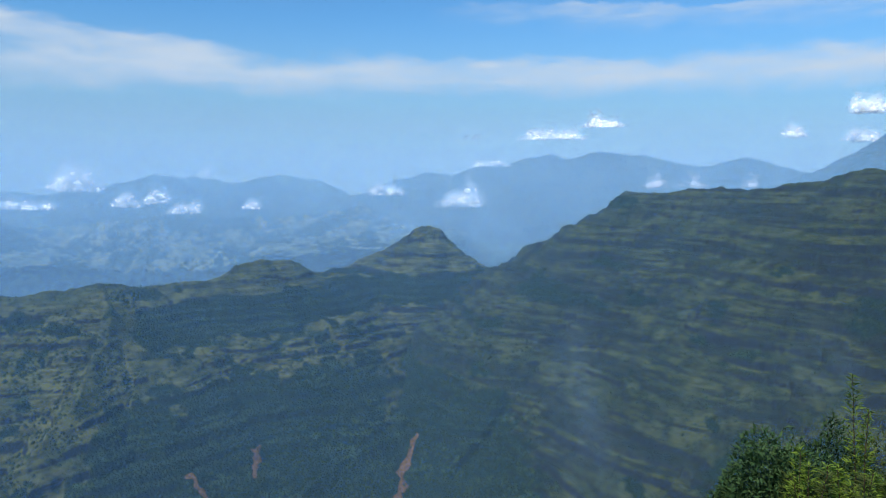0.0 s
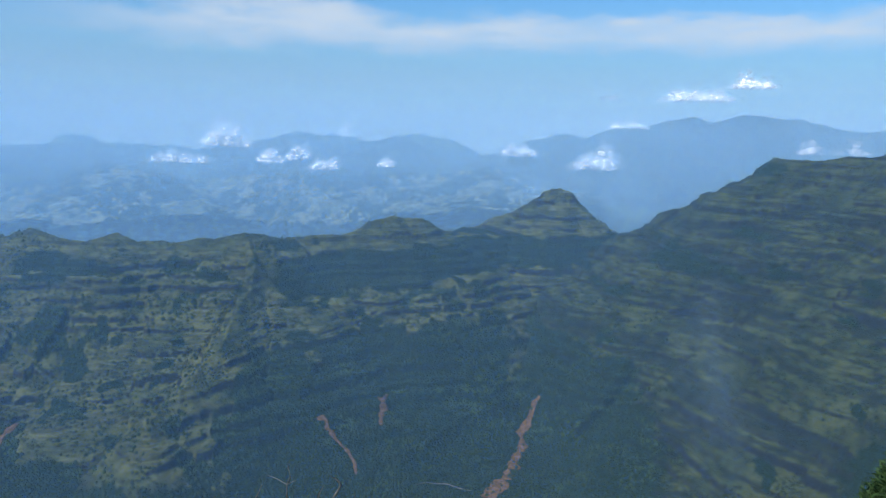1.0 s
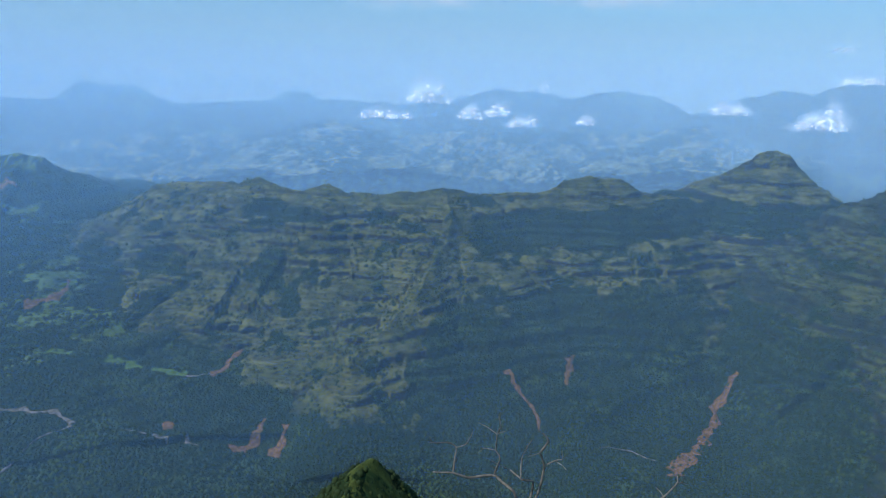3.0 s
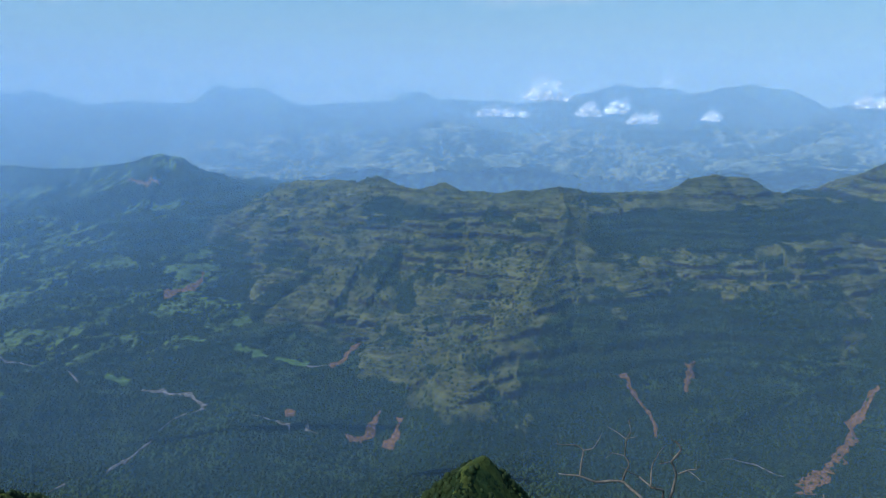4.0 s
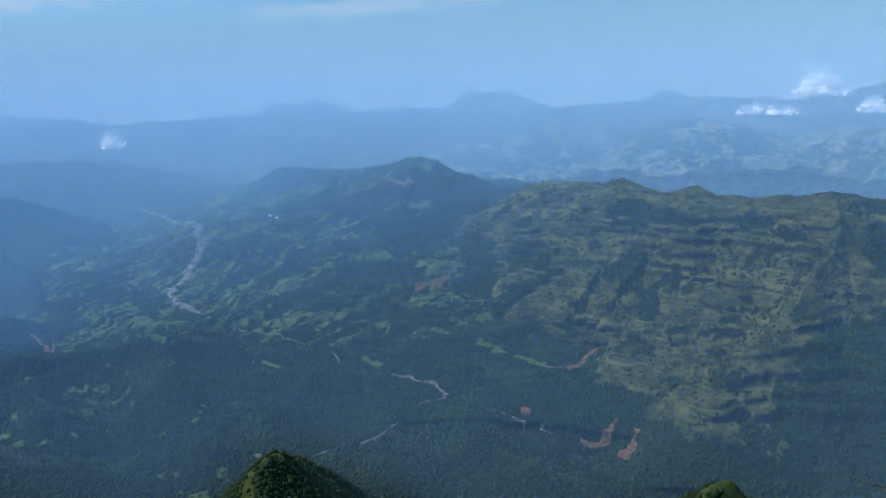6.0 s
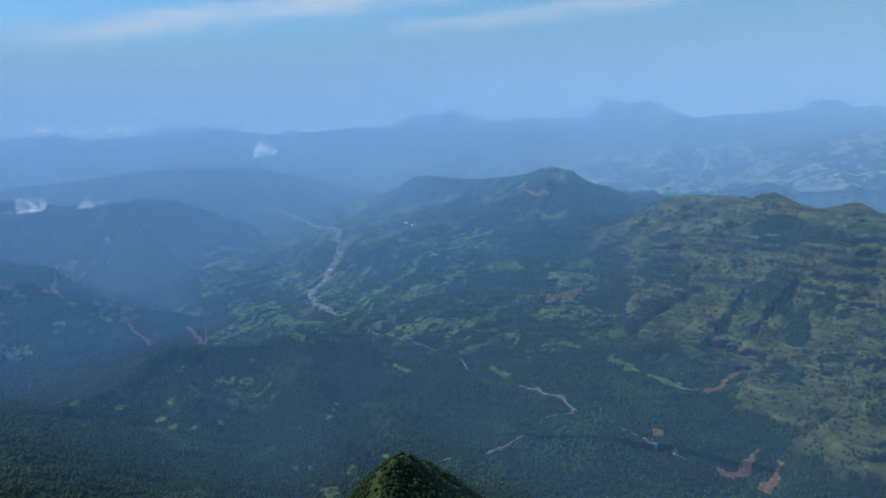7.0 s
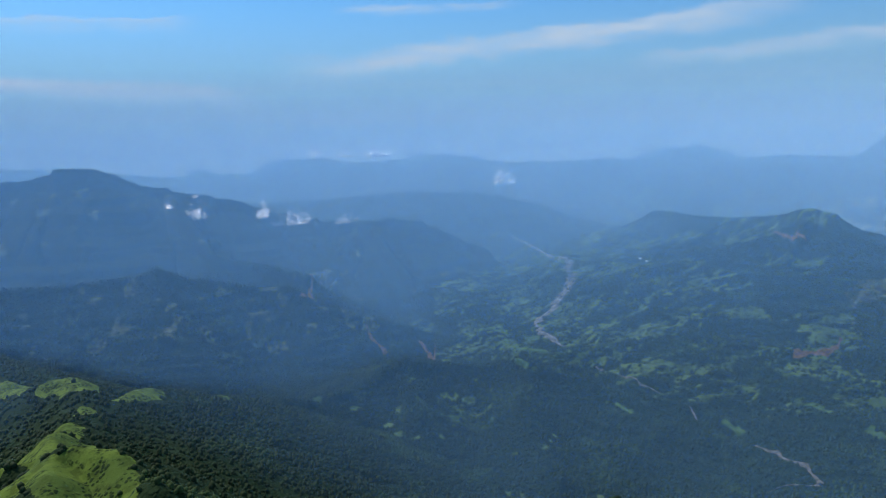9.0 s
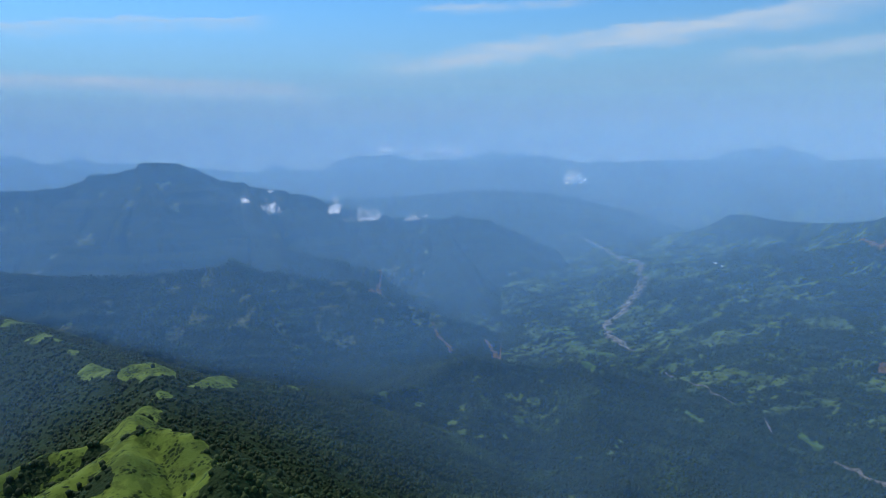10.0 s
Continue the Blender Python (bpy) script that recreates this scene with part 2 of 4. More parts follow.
class Range:
    """A mountain: crest lines (bearing, height over the horizon in degrees, distance), slope, terraces and gullies."""

    def __init__(self, lines, slope, terrace=0.0, tall=26.0, gully=30.0, wide=130.0, seed=1, cap=0.0, lip=14.0, rounding=8.0, jag=7.0, tail=None, reach=150.0, spur=None):
        self.slope, self.terrace, self.tall, self.gully, self.wide, self.seed, self.cap, self.lip, self.round, self.jag = slope, terrace, tall, gully, wide, seed, cap, lip, rounding, jag
        self.tail, self.reach = slope if tail is None else tail, reach
        self.spur = slope if spur is None else spur
        self.middle = sum(p[2] for p in lines[0]) / len(lines[0])
        self.lines = []
        for line in lines:
            pts = []
            for az, el, r in line:
                x, y = place(az, r)
                pts.append((x, y, EYE + r * math.tan(radians(el))))
            self.lines.append(np.array(pts))

    def raw(self, x, y):
        wx = x + 26 * (fbm(x, y, 120, 3, self.seed + 40) - 0.5) * min(1, self.gully / 20)
        wy = y + 26 * (fbm(x, y, 120, 3, self.seed + 50) - 0.5) * min(1, self.gully / 20)
        best = np.full(x.shape, -1e4)
        near = np.full(x.shape, 1e9)
        along = np.zeros(x.shape)
        for li, pts in enumerate(self.lines):
            rnd = self.round * (1 if li == 0 else 1.8)
            slope, tail = (self.slope, self.tail) if li == 0 else (self.spur, self.tail * self.spur / self.slope)
            gone = 2300.0 * li
            for (ax, ay, az_), (bx, by, bz) in zip(pts[:-1], pts[1:]):
                dx, dy = bx - ax, by - ay
                k = np.clip(((wx - ax) * dx + (wy - ay) * dy) / (dx * dx + dy * dy), 0, 1)
                d = np.hypot(wx - ax - k * dx, wy - ay - k * dy)
                d = np.maximum(d - self.cap, 0)
                h = az_ + k * (bz - az_) - (np.sqrt(d * d + rnd * rnd) - rnd) * tail - (slope - tail) * self.reach * (1 - np.exp(-d / self.reach)) - self.lip * (1 - np.exp(-d / 14))
                ln = math.hypot(dx, dy)
                along = np.where(h > best, gone + k * ln, along)
                gone += ln
                near = np.where(h > best, d, near)
                best = np.maximum(best, h)
        az, r = bearing(x, y)
        u = np.radians(az) * self.middle
        g = 0.65 * (1 - np.abs(2 * fbm(along + 0.25 * near, near * 0.3, self.wide, 3, self.seed) - 1)) + 0.35 * (1 - np.abs(2 * fbm(x, y, self.wide * 1.3, 3, self.seed + 2) - 1))
        self.near = near
        k = np.clip(near / 60, 0, 1)
        best = best + self.jag * (fbm(u, r * 0.5, 62, 4, self.seed + 80) - 0.5) * np.exp(-near / 50) * 2
        best = best + self.jag * 0.9 * (fbm(u, r * 0.8, 17, 3, self.seed + 85) - 0.5) * np.exp(-near / 40)
        but = 1 - np.abs(2 * fbm(along + 14 * fbm(x, y, 60, 2, 5), near * 0.45, 30, 3, self.seed + 70) - 1)
        h = best + self.gully * (g - 0.75) * np.clip(near / 110, 0, 1.6) + self.gully * 0.36 * (but - 0.7) * k + 4 * (fbm(x, y, 30, 4, self.seed + 9) - 0.5)
        if self.terrace:
            q = h / self.tall + 0.34 * np.sin(h / 31 + self.seed) + 0.25 * np.sin(h / 13.7) + 0.6 * fbm(x, y, 380, 2, self.seed + 21) + 0.45 * fbm(x, y, 80, 2, self.seed + 22)
            fl = np.floor(q)
            fr = q - fl
            odd = lattice(fl, fl * 0, self.seed)
            lo = 0.25 + 0.3 * odd
            st = fl + np.clip((fr - lo) / (0.13 + 0.10 * odd), 0, 1)
            w = self.terrace * (0.45 + 0.55 * odd) * step(near, 4, 40) * step(h, 20, 80) * (2.6 * fbm(x, y, 110, 3, self.seed + 33) - 0.35)
            h = h + (st - q) * self.tall * np.clip(w, 0, 1)
            q = h / 9.5 + 0.8 * fbm(x, y, 130, 3, self.seed + 25)
            fr = q - np.floor(q)
            w = self.terrace * step(near, 4, 30) * step(h, 20, 80) * (2.4 * fbm(x, y, 60, 3, self.seed + 36) - 0.6)
            h = h + (np.clip((fr - 0.4) / 0.22, 0, 1) - fr) * 9.5 * np.clip(w, 0, 1)
        return h

    def height(self, x, y):
        b = base(x, y)
        return b + 12 * np.logaddexp(0, (self.raw(x, y) - b) / 12) - 2.0


RANGES = dict(
    plateau=Range([[(-3.0, -9.3, 2080), (-3.8, -8.0, 2040), (-5.2, -7.3, 2020), (-6.5, -5.8, 2010), (-8.1, -5.5, 2000), (-9.6, -5.7, 1990), (-11.3, -4.7, 1980), (-12.2, -3.6, 1985), (-13.2, -2.1, 1990),
                    (-14.0, -1.4, 2000), (-17.1, -1.5, 1960), (-20.9, -1.1, 1900), (-24.1, -1.3, 1840), (-25.5, -0.8, 1820), (-28.0, -0.5, 1780), (-28.7, -0.1, 1770), (-30.5, 0.3, 1750), (-36, 0.3, 1700), (-60, 1.0, 1500)],
                   [(-6.5, -5.8, 2010), (-4.3, -10.5, 1850), (-1.5, -15.6, 1650), (3.0, -20.0, 1450), (8.6, -22.6, 1340), (13.5, -25.6, 1220)],
                   [(-14.0, -1.4, 2000), (-11.5, -8.0, 1790), (-8.5, -14.5, 1560)], [(-24.4, -1.3, 1840), (-22, -8, 1650), (-19, -15, 1480)]],
                  0.64, 1.0, 21, 40, 130, 2, 0, 18, 5, 9, spur=0.80),
    peak=Range([[(10.1, -7.9, 2200), (7.5, -7.5, 2180), (5.6, -6.6, 2165), (4.1, -5.8, 2150), (2.1, -4.5, 2140), (1.2, -4.2, 2140), (0.1, -4.6, 2140), (-1.2, -5.9, 2140), (-2.5, -7.2, 2130), (-3.4, -8.1, 2120)]],
               0.85, 1.0, 24, 26, 110, 4, 0, 14, 2, 9),
    ridge=Range([[(-2.5, -8.6, 2090), (5.0, -8.2, 2050), (10.2, -7.9, 1990), (11.9, -7.0, 1960), (14.3, -6.9, 1930), (16.3, -7.3, 1900), (16.9, -8.0, 1890), (18.5, -8.3, 1860), (20.7, -8.4, 1830), (23.4, -8.6, 1800),
                  (25.9, -8.1, 1780), (28.6, -8.5, 1775), (30.1, -8.7, 1780), (33.2, -8.6, 1800), (34.7, -7.8, 1830), (36.6, -8.3, 1850), (38.3, -8.1, 1880), (40.0, -7.3, 1920), (41.5, -7.8, 1950), (44.6, -7.5, 2010), (47.4, -7.7, 2080), (48.8, -8.6, 2120), (51, -10.5, 2180)],
                 [(25.6, -8.4, 1775), (25.1, -10.5, 1660), (25.7, -12.9, 1550), (27.6, -16.7, 1390), (31.2, -20.0, 1280), (33.3, -21.8, 1215)],
                 [(30.1, -8.9, 1780), (34.1, -10.8, 1750), (37.6, -12.3, 1710), (41.4, -13.8, 1660), (44.7, -14.8, 1610), (48.1, -16.5, 1550)],
                 [(14.5, -7.2, 1930), (13.5, -13, 1720), (12.0, -18.5, 1500)],
                 [(46, -8, 2050), (50.5, -11, 2000), (54, -13.5, 1960)], [(41, -7.9, 1940), (43.5, -11.0, 1880)]],
                0.54, 0.9, 21, 34, 110, 6, 0, 12, 4, 7, spur=0.74),
    round_hill=Range([[(72, -7.4, 3300), (68.9, -6.7, 3200), (67.0, -5.6, 3120), (65.3, -5.6, 3060), (63.5, -5.9, 2980), (60.8, -6.0, 2850), (58.2, -5.7, 2720), (56.1, -5.2, 2620), (54.6, -5.5, 2590), (53.5, -6.5, 2570), (51.1, -7.5, 2540), (48.4, -8.2, 2500)],
                      [(56.1, -5.4, 2620), (57.5, -9.0, 2300), (58.5, -13.5, 1950)], [(62, -6.2, 2900), (66, -9.5, 2450), (68, -13.5, 2050)], [(52, -7.6, 2550), (52.5, -11.5, 2150), (53, -15.5, 1850)]], 0.75, 0.3, 25, 50, 190, 8, 8, tail=0.17, reach=120),
    left_ridge=Range([[(124, -8.6, 2150), (120.5, -8.4, 2120), (116.4, -9.2, 2100), (110.4, -9.5, 2070), (106.8, -9.4, 2055), (105.0, -8.8, 2050), (102.6, -9.8, 2040), (98.7, -10.7, 2030), (95.2, -11.0, 2020), (93.4, -12.0, 2010), (89.8, -13.6, 2000), (85.7, -14.5, 1990), (83.4, -15.6, 1980), (81.5, -17.3, 1970)],
                      [(105.0, -9.0, 2050), (103, -13.5, 1850), (101, -17, 1720)], [(95.2, -11.2, 2020), (95.5, -14.5, 1880), (95, -18, 1740)], [(113, -9.6, 2080), (111, -14, 1860)]],
                     0.66, 0.5, 30, 40, 140, 10, 6, jag=5),
    fort_mountain=Range([[(126, -4.0, 3160), (120.0, -3.1, 3120), (116.3, -2.95, 3110), (114.6, -2.6, 3104), (114.4, -2.25, 3100), (113.0, -2.0, 3096), (111.3, -1.75, 3090), (111.0, -1.45, 3088), (108.7, -1.45, 3082), (107.4, -1.9, 3080), (106.2, -2.5, 3078), (104.6, -3.1, 3074), (104.0, -2.95, 3072), (103.4, -3.3, 3070),
                          (101.5, -3.65, 3062), (99.2, -4.1, 3050), (97.2, -4.8, 3042), (95.0, -5.4, 3030), (92.4, -5.95, 3010), (89.7, -6.0, 2990), (87.9, -5.95, 2980), (84.8, -6.3, 2965), (82.1, -7.6, 2940), (79.9, -8.6, 2900)],
                         [(104, -3.3, 3072), (101, -8.0, 2560), (94, -10.2, 2320)], [(111, -2.0, 3088), (113, -6.5, 2700)], [(89, -6.2, 2985), (86.5, -10.0, 2600), (84, -13, 2350)]],
                        0.60, 0.5, 40, 60, 200, 12, 12, lip=34.0, rounding=3.0, jag=12),
    valley_end_hill=Range([[(100, -4.4, 3750), (92.3, -4.3, 3720), (87.5, -3.95, 3700), (83.4, -4.0, 3680), (78.8, -4.3, 3650), (74.9, -5.3, 3600), (71.5, -6.4, 3560)]], 0.35, 0.2, 30, 50, 200, 34, 10, jag=9),
    wooded_hill=Range([[(108, -17.4, 1450), (100.9, -18.9, 1360), (95.0, -19.7, 1380), (90.8, -19.0, 1440), (88.0, -17.4, 1500), (86.6, -16.9, 1540), (83.4, -17.5, 1550), (78.8, -17.6, 1550), (77.1, -17.0, 1550), (74.4, -18.0, 1520), (70.1, -19.2, 1470), (63.9, -21.3, 1370), (60.5, -23.9, 1290)],
                       [(86.6, -17.2, 1540), (85.5, -21.5, 1320)], [(77.1, -17.3, 1550), (76.0, -22, 1300), (74, -26, 1130)]],
                      0.45, 0.0, 20, 26, 110, 14, 12),
    grassy_spur=Range([[(112.2, -19.6, 740), (110.8, -18.0, 850), (111.4, -16.0, 970), (112.6, -15.8, 985), (113.8, -16.5, 1020), (116.0, -14.7, 1200), (117.5, -13.4, 1340), (118.8, -12.5, 1450), (121, -11.5, 1600), (128, -10.6, 1750)],
                       [(110.8, -18.2, 850), (106, -17.4, 1010), (101, -18.7, 1100), (96.4, -20.4, 1150), (91, -23, 1150)], [(116.0, -14.9, 1200), (110, -17.5, 1180)]],
                      0.55, 0.0, 20, 14, 60, 16, 3, 3, 10, 5),
    grassy_dome=Range([[(106.9, -29.5, 430), (106.2, -24.0, 490), (107.0, -23.8, 520), (108.6, -21.3, 575), (110.4, -20.45, 600), (111.6, -20.4, 605), (113.0, -20.6, 645), (112.6, -19.5, 710), (112.2, -19.4, 745)],
                       [(111.6, -20.5, 605), (115.3, -22.4, 572), (119.3, -23.8, 548), (124, -25.5, 530)], [(112.6, -21.2, 592), (113.5, -22.8, 535), (114.3, -26, 480)], [(113.0, -20.8, 645), (118.8, -21.2, 655), (125, -22.5, 650)],
                       [(109.6, -21.0, 590), (108.9, -24.5, 535)]],
                      0.80, 0.0, 20, 11, 26, 17, 2, 3, 7, 3.5),
    near_knoll=Range([[(34.2, -34, 430), (33.2, -30.0, 490), (32.4, -29.2, 505), (31.5, -28.9, 515), (29.8, -30.2, 530), (28.5, -32, 545)]], 1.2, 0.0, 20, 10, 22, 18, 1, 2, 5, 5),
    small_knoll=Range([[(71.5, -36, 430), (70.6, -28.0, 580), (69.3, -27.1, 600), (67.3, -27.9, 640), (65, -29.6, 680), (62, -32, 720)]], 1.05, 0.0, 20, 14, 28, 20, 2, 2, 7, 6),
    far_range=Range([[(7, -2.2, 4620), (5.5, -1.4, 4600), (3.8, -0.8, 4600), (0.9, -0.2, 4600), (-0.7, -0.5, 4600), (-2.5, 0.2, 4580), (-5.1, 0.4, 4560), (-6.8, 1.0, 4560), (-8.4, 1.2, 4560), (-9.5, 0.8, 4560), (-12.0, 1.4, 4560), (-16.2, 1.0, 4560), (-17.8, 0.5, 4560), (-20.2, 0.3, 4560), (-22.5, 1.0, 4540), (-24.4, 0.5, 4550), (-26.2, -0.1, 4560), (-34, -0.3, 4560)]],
                    0.75, 0.3, 45, 60, 200, 22, 12, rounding=3.0, jag=11),
    corner_mountain=Range([[(-25.5, -0.6, 4250), (-28.0, 0.5, 4200), (-29.6, 1.5, 4180), (-31.1, 2.5, 4160), (-35, 3.4, 4150), (-42, 2.5, 4150)]], 0.7, 0.3, 45, 50, 200, 24),
    twin_peaks=Range([[(34, -2.4, 4720), (31.4, -1.9, 4700), (28.7, -1.9, 4700), (26.3, -1.5, 4700), (23.7, -1.1, 4690), (21.6, -0.45, 4680), (20.6, -0.7, 4680), (18.7, -1.3, 4680), (15.8, -2.0, 4680), (14.4, -1.0, 4680), (13.6, -0.65, 4680), (13.1, -0.8, 4680), (12.5, -1.3, 4680), (9.9, -2.1, 4680), (6.4, -2.5, 4680)]],
                     0.6, 0.2, 45, 50, 200, 26, 12, rounding=3.0, jag=8),
    far_hill=Range([[(54, -4.6, 4050), (46.6, -3.9, 4030), (42, -4.1, 4000), (38.1, -4.1, 4000), (36, -3.3, 3980), (34.8, -2.9, 3980), (33.8, -3.2, 3980), (32.2, -3.7, 3980), (28.8, -4.3, 3970), (25.3, -3.8, 3960), (18.2, -3.7, 3960), (13.8, -3.7, 4000), (9.5, -3.4, 4000), (6.7, -2.9, 4000), (4.6, -3.4, 4000), (2, -5.2, 4000)]],
                   0.42, 0.6, 35, 60, 170, 28, 12, lip=20, jag=9, tail=0.2, reach=140),
    low_far_hills=Range([[(72, -2.0, 4420), (68.5, -2.5, 4420), (65.1, -2.8, 4400), (62.4, -2.5, 4380), (58.2, -2.05, 4360), (56.3, -2.5, 4360), (52.8, -3.2, 4360), (49.3, -3.5, 4370), (44, -3.3, 4380)]], 0.5, 0.2, 35, 40, 200, 30, 12, jag=9),
    blue_hills=Range([[(122, -1.4, 4600), (119.9, -1.5, 4600), (116.8, -1.35, 4600), (114.4, -2.1, 4600), (108, -2.6, 4600), (103.2, -3.0, 4600), (96.7, -2.6, 4600), (90, -2.1, 4560), (83.4, -1.6, 4600), (77, -1.9, 4620), (70.7, -1.6, 4650), (62, -1.7, 4700), (57.3, -1.5, 4700), (48, -2.0, 4700), (38, -1.6, 4700), (32, -2.1, 4720)]], 0.35, 0.0, 35, 40, 240, 32, 14, jag=4),
)


SPANS = dict(plateau=(-62, 18, 520, 1000, 2250, 440), peak=(-8, 16, 260, 1500, 2450, 300), ridge=(-6, 62, 600, 1050, 2300, 400), round_hill=(38, 84, 380, 1150, 3600, 330),
             left_ridge=(74, 132, 380, 1350, 2700, 230), fort_mountain=(68, 132, 480, 1800, 3700, 240), valley_end_hill=(64, 106, 260, 2900, 4300, 90), wooded_hill=(50, 120, 420, 800, 2200, 260), grassy_spur=(76, 134, 460, 500, 1950, 280), grassy_dome=(84, 134, 480, 260, 1000, 320),
             near_knoll=(8, 54, 320, 300, 860, 160), small_knoll=(46, 90, 320, 300, 960, 160), far_range=(-36, 12, 360, 4000, 4880, 70), corner_mountain=(-45, -20, 150, 3700, 4600, 70),
             twin_peaks=(2, 38, 300, 4200, 4880, 70), far_hill=(-2, 60, 460, 3300, 4500, 130), low_far_hills=(38, 78, 260, 3900, 4800, 70), blue_hills=(28, 126, 400, 4100, 4900, 60))


def over(x, y):
    """Each mountain's name, the points that it may cover, and its height there."""
    az, r = bearing(x, y)
    for key, rng in RANGES.items():
        a0, a1, _, r0, r1, _ = SPANS[key]
        m = (az > a0) & (az < a1) & (r > r0) & (r < r1)
        if m.any():
            yield key, m, rng.height(x[m], y[m])


def total(x, y):
    h = base(x, y)
    for key, m, z in over(x, y):
        h[m] = np.maximum(h[m], z)
    return h


# open grass that paints the sunlit spur faces lighter: bearing, distance, radius
LIT_MEADOWS = ((29.3, 1400, 85), (31.5, 1340, 85), (33.6, 1270, 80), (27.4, 1480, 70), (26.4, 1560, 55), (36, 1640, 70), (40, 1700, 70), (44, 1690, 60), (33, 1640, 60), (37.5, 1580, 50))


FARMS = ((50.9, 1560, 150), (46.7, 1450, 80), (54.3, 1850, 130), (61.2, 1880, 120), (61.2, 1540, 90), (56.3, 1680, 120), (69.4, 1540, 70), (66.1, 2300, 160), (72.8, 2000, 140),
         (79.2, 1930, 150), (79.5, 2100, 140), (84.6, 2450, 150), (87.3, 2400, 90), (62.6, 1480, 80), (65.5, 2800, 190), (60.0, 2600, 160), (69.4, 2400, 170), (62.2, 2150, 140), (57.1, 2300, 130), (49.6, 2150, 120), (75.5, 1950, 110))


def far_fields(az, r, n, deep):
    return step(0.3 * n + 0.3 * fbm(np.radians(az) * 4000, r * deep * 0.7, 120, 3, 89) + 0.4 * fbm(np.radians(az) * 4000, r * deep, 24, 4, 87), 0.44, 0.53)


def woodland(x, y, z, kind, near=0.0):
    """How wooded the land is, from 0 to 1; in places the wood also paints shade."""
    az, r = bearing(x, y)
    n = fbm(x, y, 170, 5, 61)
    fine = fbm(x, y, 42, 4, 67)
    if kind == "crest":
        return step(near * 0.012 + fbm(x, y, 75, 5, 77) + 0.3 * (fine - 0.5), 0.55, 0.64)
    if kind == "knoll":
        return step(near * 0.006 + 0.6 * fbm(x, y, 16, 4, 77) + 0.4 * fine + 0.13 * step(-np.abs(az - 50), -18.6, -17.6) + 0.24 * step(az, 55, 60) * (1 - step(az, 70.6, 71.6)), 0.58, 0.66)
    if kind == "near":
        # shrubs paint the dome's shaded side dark; grass is left on the sunny one
        shady = 1 - step(az + 5 * (fbm(x, y, 22, 4, 79) - 0.5), 105.6 + (r - 440) * 0.016, 106.6 + (r - 440) * 0.016)
        return np.maximum(0.9 * shady, step(near * 0.004 + fbm(x, y, 40, 5, 77) + 0.3 * (fine - 0.5), 0.66, 0.75))
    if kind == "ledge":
        # extra low wood paints in the shade on the right flank and in the gully
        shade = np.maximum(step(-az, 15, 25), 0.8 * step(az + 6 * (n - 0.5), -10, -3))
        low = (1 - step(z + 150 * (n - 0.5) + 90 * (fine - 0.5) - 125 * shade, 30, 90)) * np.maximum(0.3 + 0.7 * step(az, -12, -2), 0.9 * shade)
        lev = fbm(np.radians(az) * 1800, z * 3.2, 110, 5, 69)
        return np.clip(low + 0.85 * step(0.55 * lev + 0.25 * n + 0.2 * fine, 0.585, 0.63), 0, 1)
    if kind == "hill":
        # level band of wood that also paints the shadow below the crest
        zb = z + 34 * (fine - 0.5) + 1.2 * az
        band = step(zb, 238, 246) * (1 - step(zb, 306, 318)) * step(az, -6, -1) * (1 - step(az + 5 * (n - 0.5), 22, 25))
        low = (1 - step(z + 130 * (n - 0.5) + 60 * (fine - 0.5), 25, 80)) * (0.25 + 0.75 * step(az, -12, -2))
        lev = fbm(np.radians(az) * 1800, z * 2.2, 120, 5, 71)
        patch = step(0.35 * lev + 0.15 * n + 0.5 * fine, 0.56, 0.62)
        # wood and painted shade in the valley behind the lower spur, and the wooded foot of the long slope
        behind = step(r - (1825 - (az - 30.1) * 14) + 50 * (fine - 0.5), 0, 30) * step(az + 3 * (n - 0.5), 32, 35) * (1 - step(az, 53, 57)) * (1 - step(z + 60 * (fine - 0.5) + 50 * (n - 0.5), 190, 235))
        foot = (1 - step(z + 130 * (n - 0.5) + 110 * (fine - 0.5), 135, 195)) * step(az, 3, 6) * (1 - step(az + (r - 1400) * 0.014 + 6 * (n - 0.5) + 5 * (fine - 0.5), 24.6, 26.8))
        low = np.maximum(low, np.maximum(0.95 * behind * (0.35 + 0.65 * step(fine, 0.40, 0.52)), 0.9 * foot))
        lit_grass = 0.0
        for a, d, rad in LIT_MEADOWS:
            mx, my = place(a, d)
            lit_grass = np.maximum(lit_grass, 1 - step(np.hypot(x - mx, y - my) + 60 * (fine - 0.5) + 40 * (n - 0.5), rad * 0.75, rad))
        return np.clip((low + 0.85 * patch * (1 - 0.7 * step(z, 290, 350)) + band) * (1 - 0.9 * lit_grass), 0, 1)
    if kind == "far":
        return far_fields(az, r, n, 1.1)
    if kind == "wooded":
        return 1 - step(0.4 * fbm(x, y, 200, 4, 83) + 0.6 * fbm(x, y, 22, 4, 85), 0.60, 0.70)
    if kind == "rough":
        # steep wooded sides with pale slips and thin grass
        return 1 - step(0.45 * fbm(np.radians(az) * r, z * 1.6, 120, 5, 93) + 0.55 * fine, 0.62, 0.72)
    # small farms between the woods, thickest along the river
    crowd = step(fbm(x, y, 330, 3, 83) + 0.16 * np.exp(-((az - 74) / 9) ** 2) + 0.04 * step(az, 42, 50), 0.46, 0.66)
    for a, d, rad in FARMS:
        fx, fy = place(a, d)
        crowd = np.maximum(crowd, 1 - step(np.hypot(x - fx, y - fy) + 90 * (n - 0.5), rad * 0.5, rad))
    plots = step(0.55 * fbm(np.radians(az) * r, r * 0.6, 34, 4, 85) + 0.45 * fbm(x, y, 12, 3, 86), 0.495, 0.54)
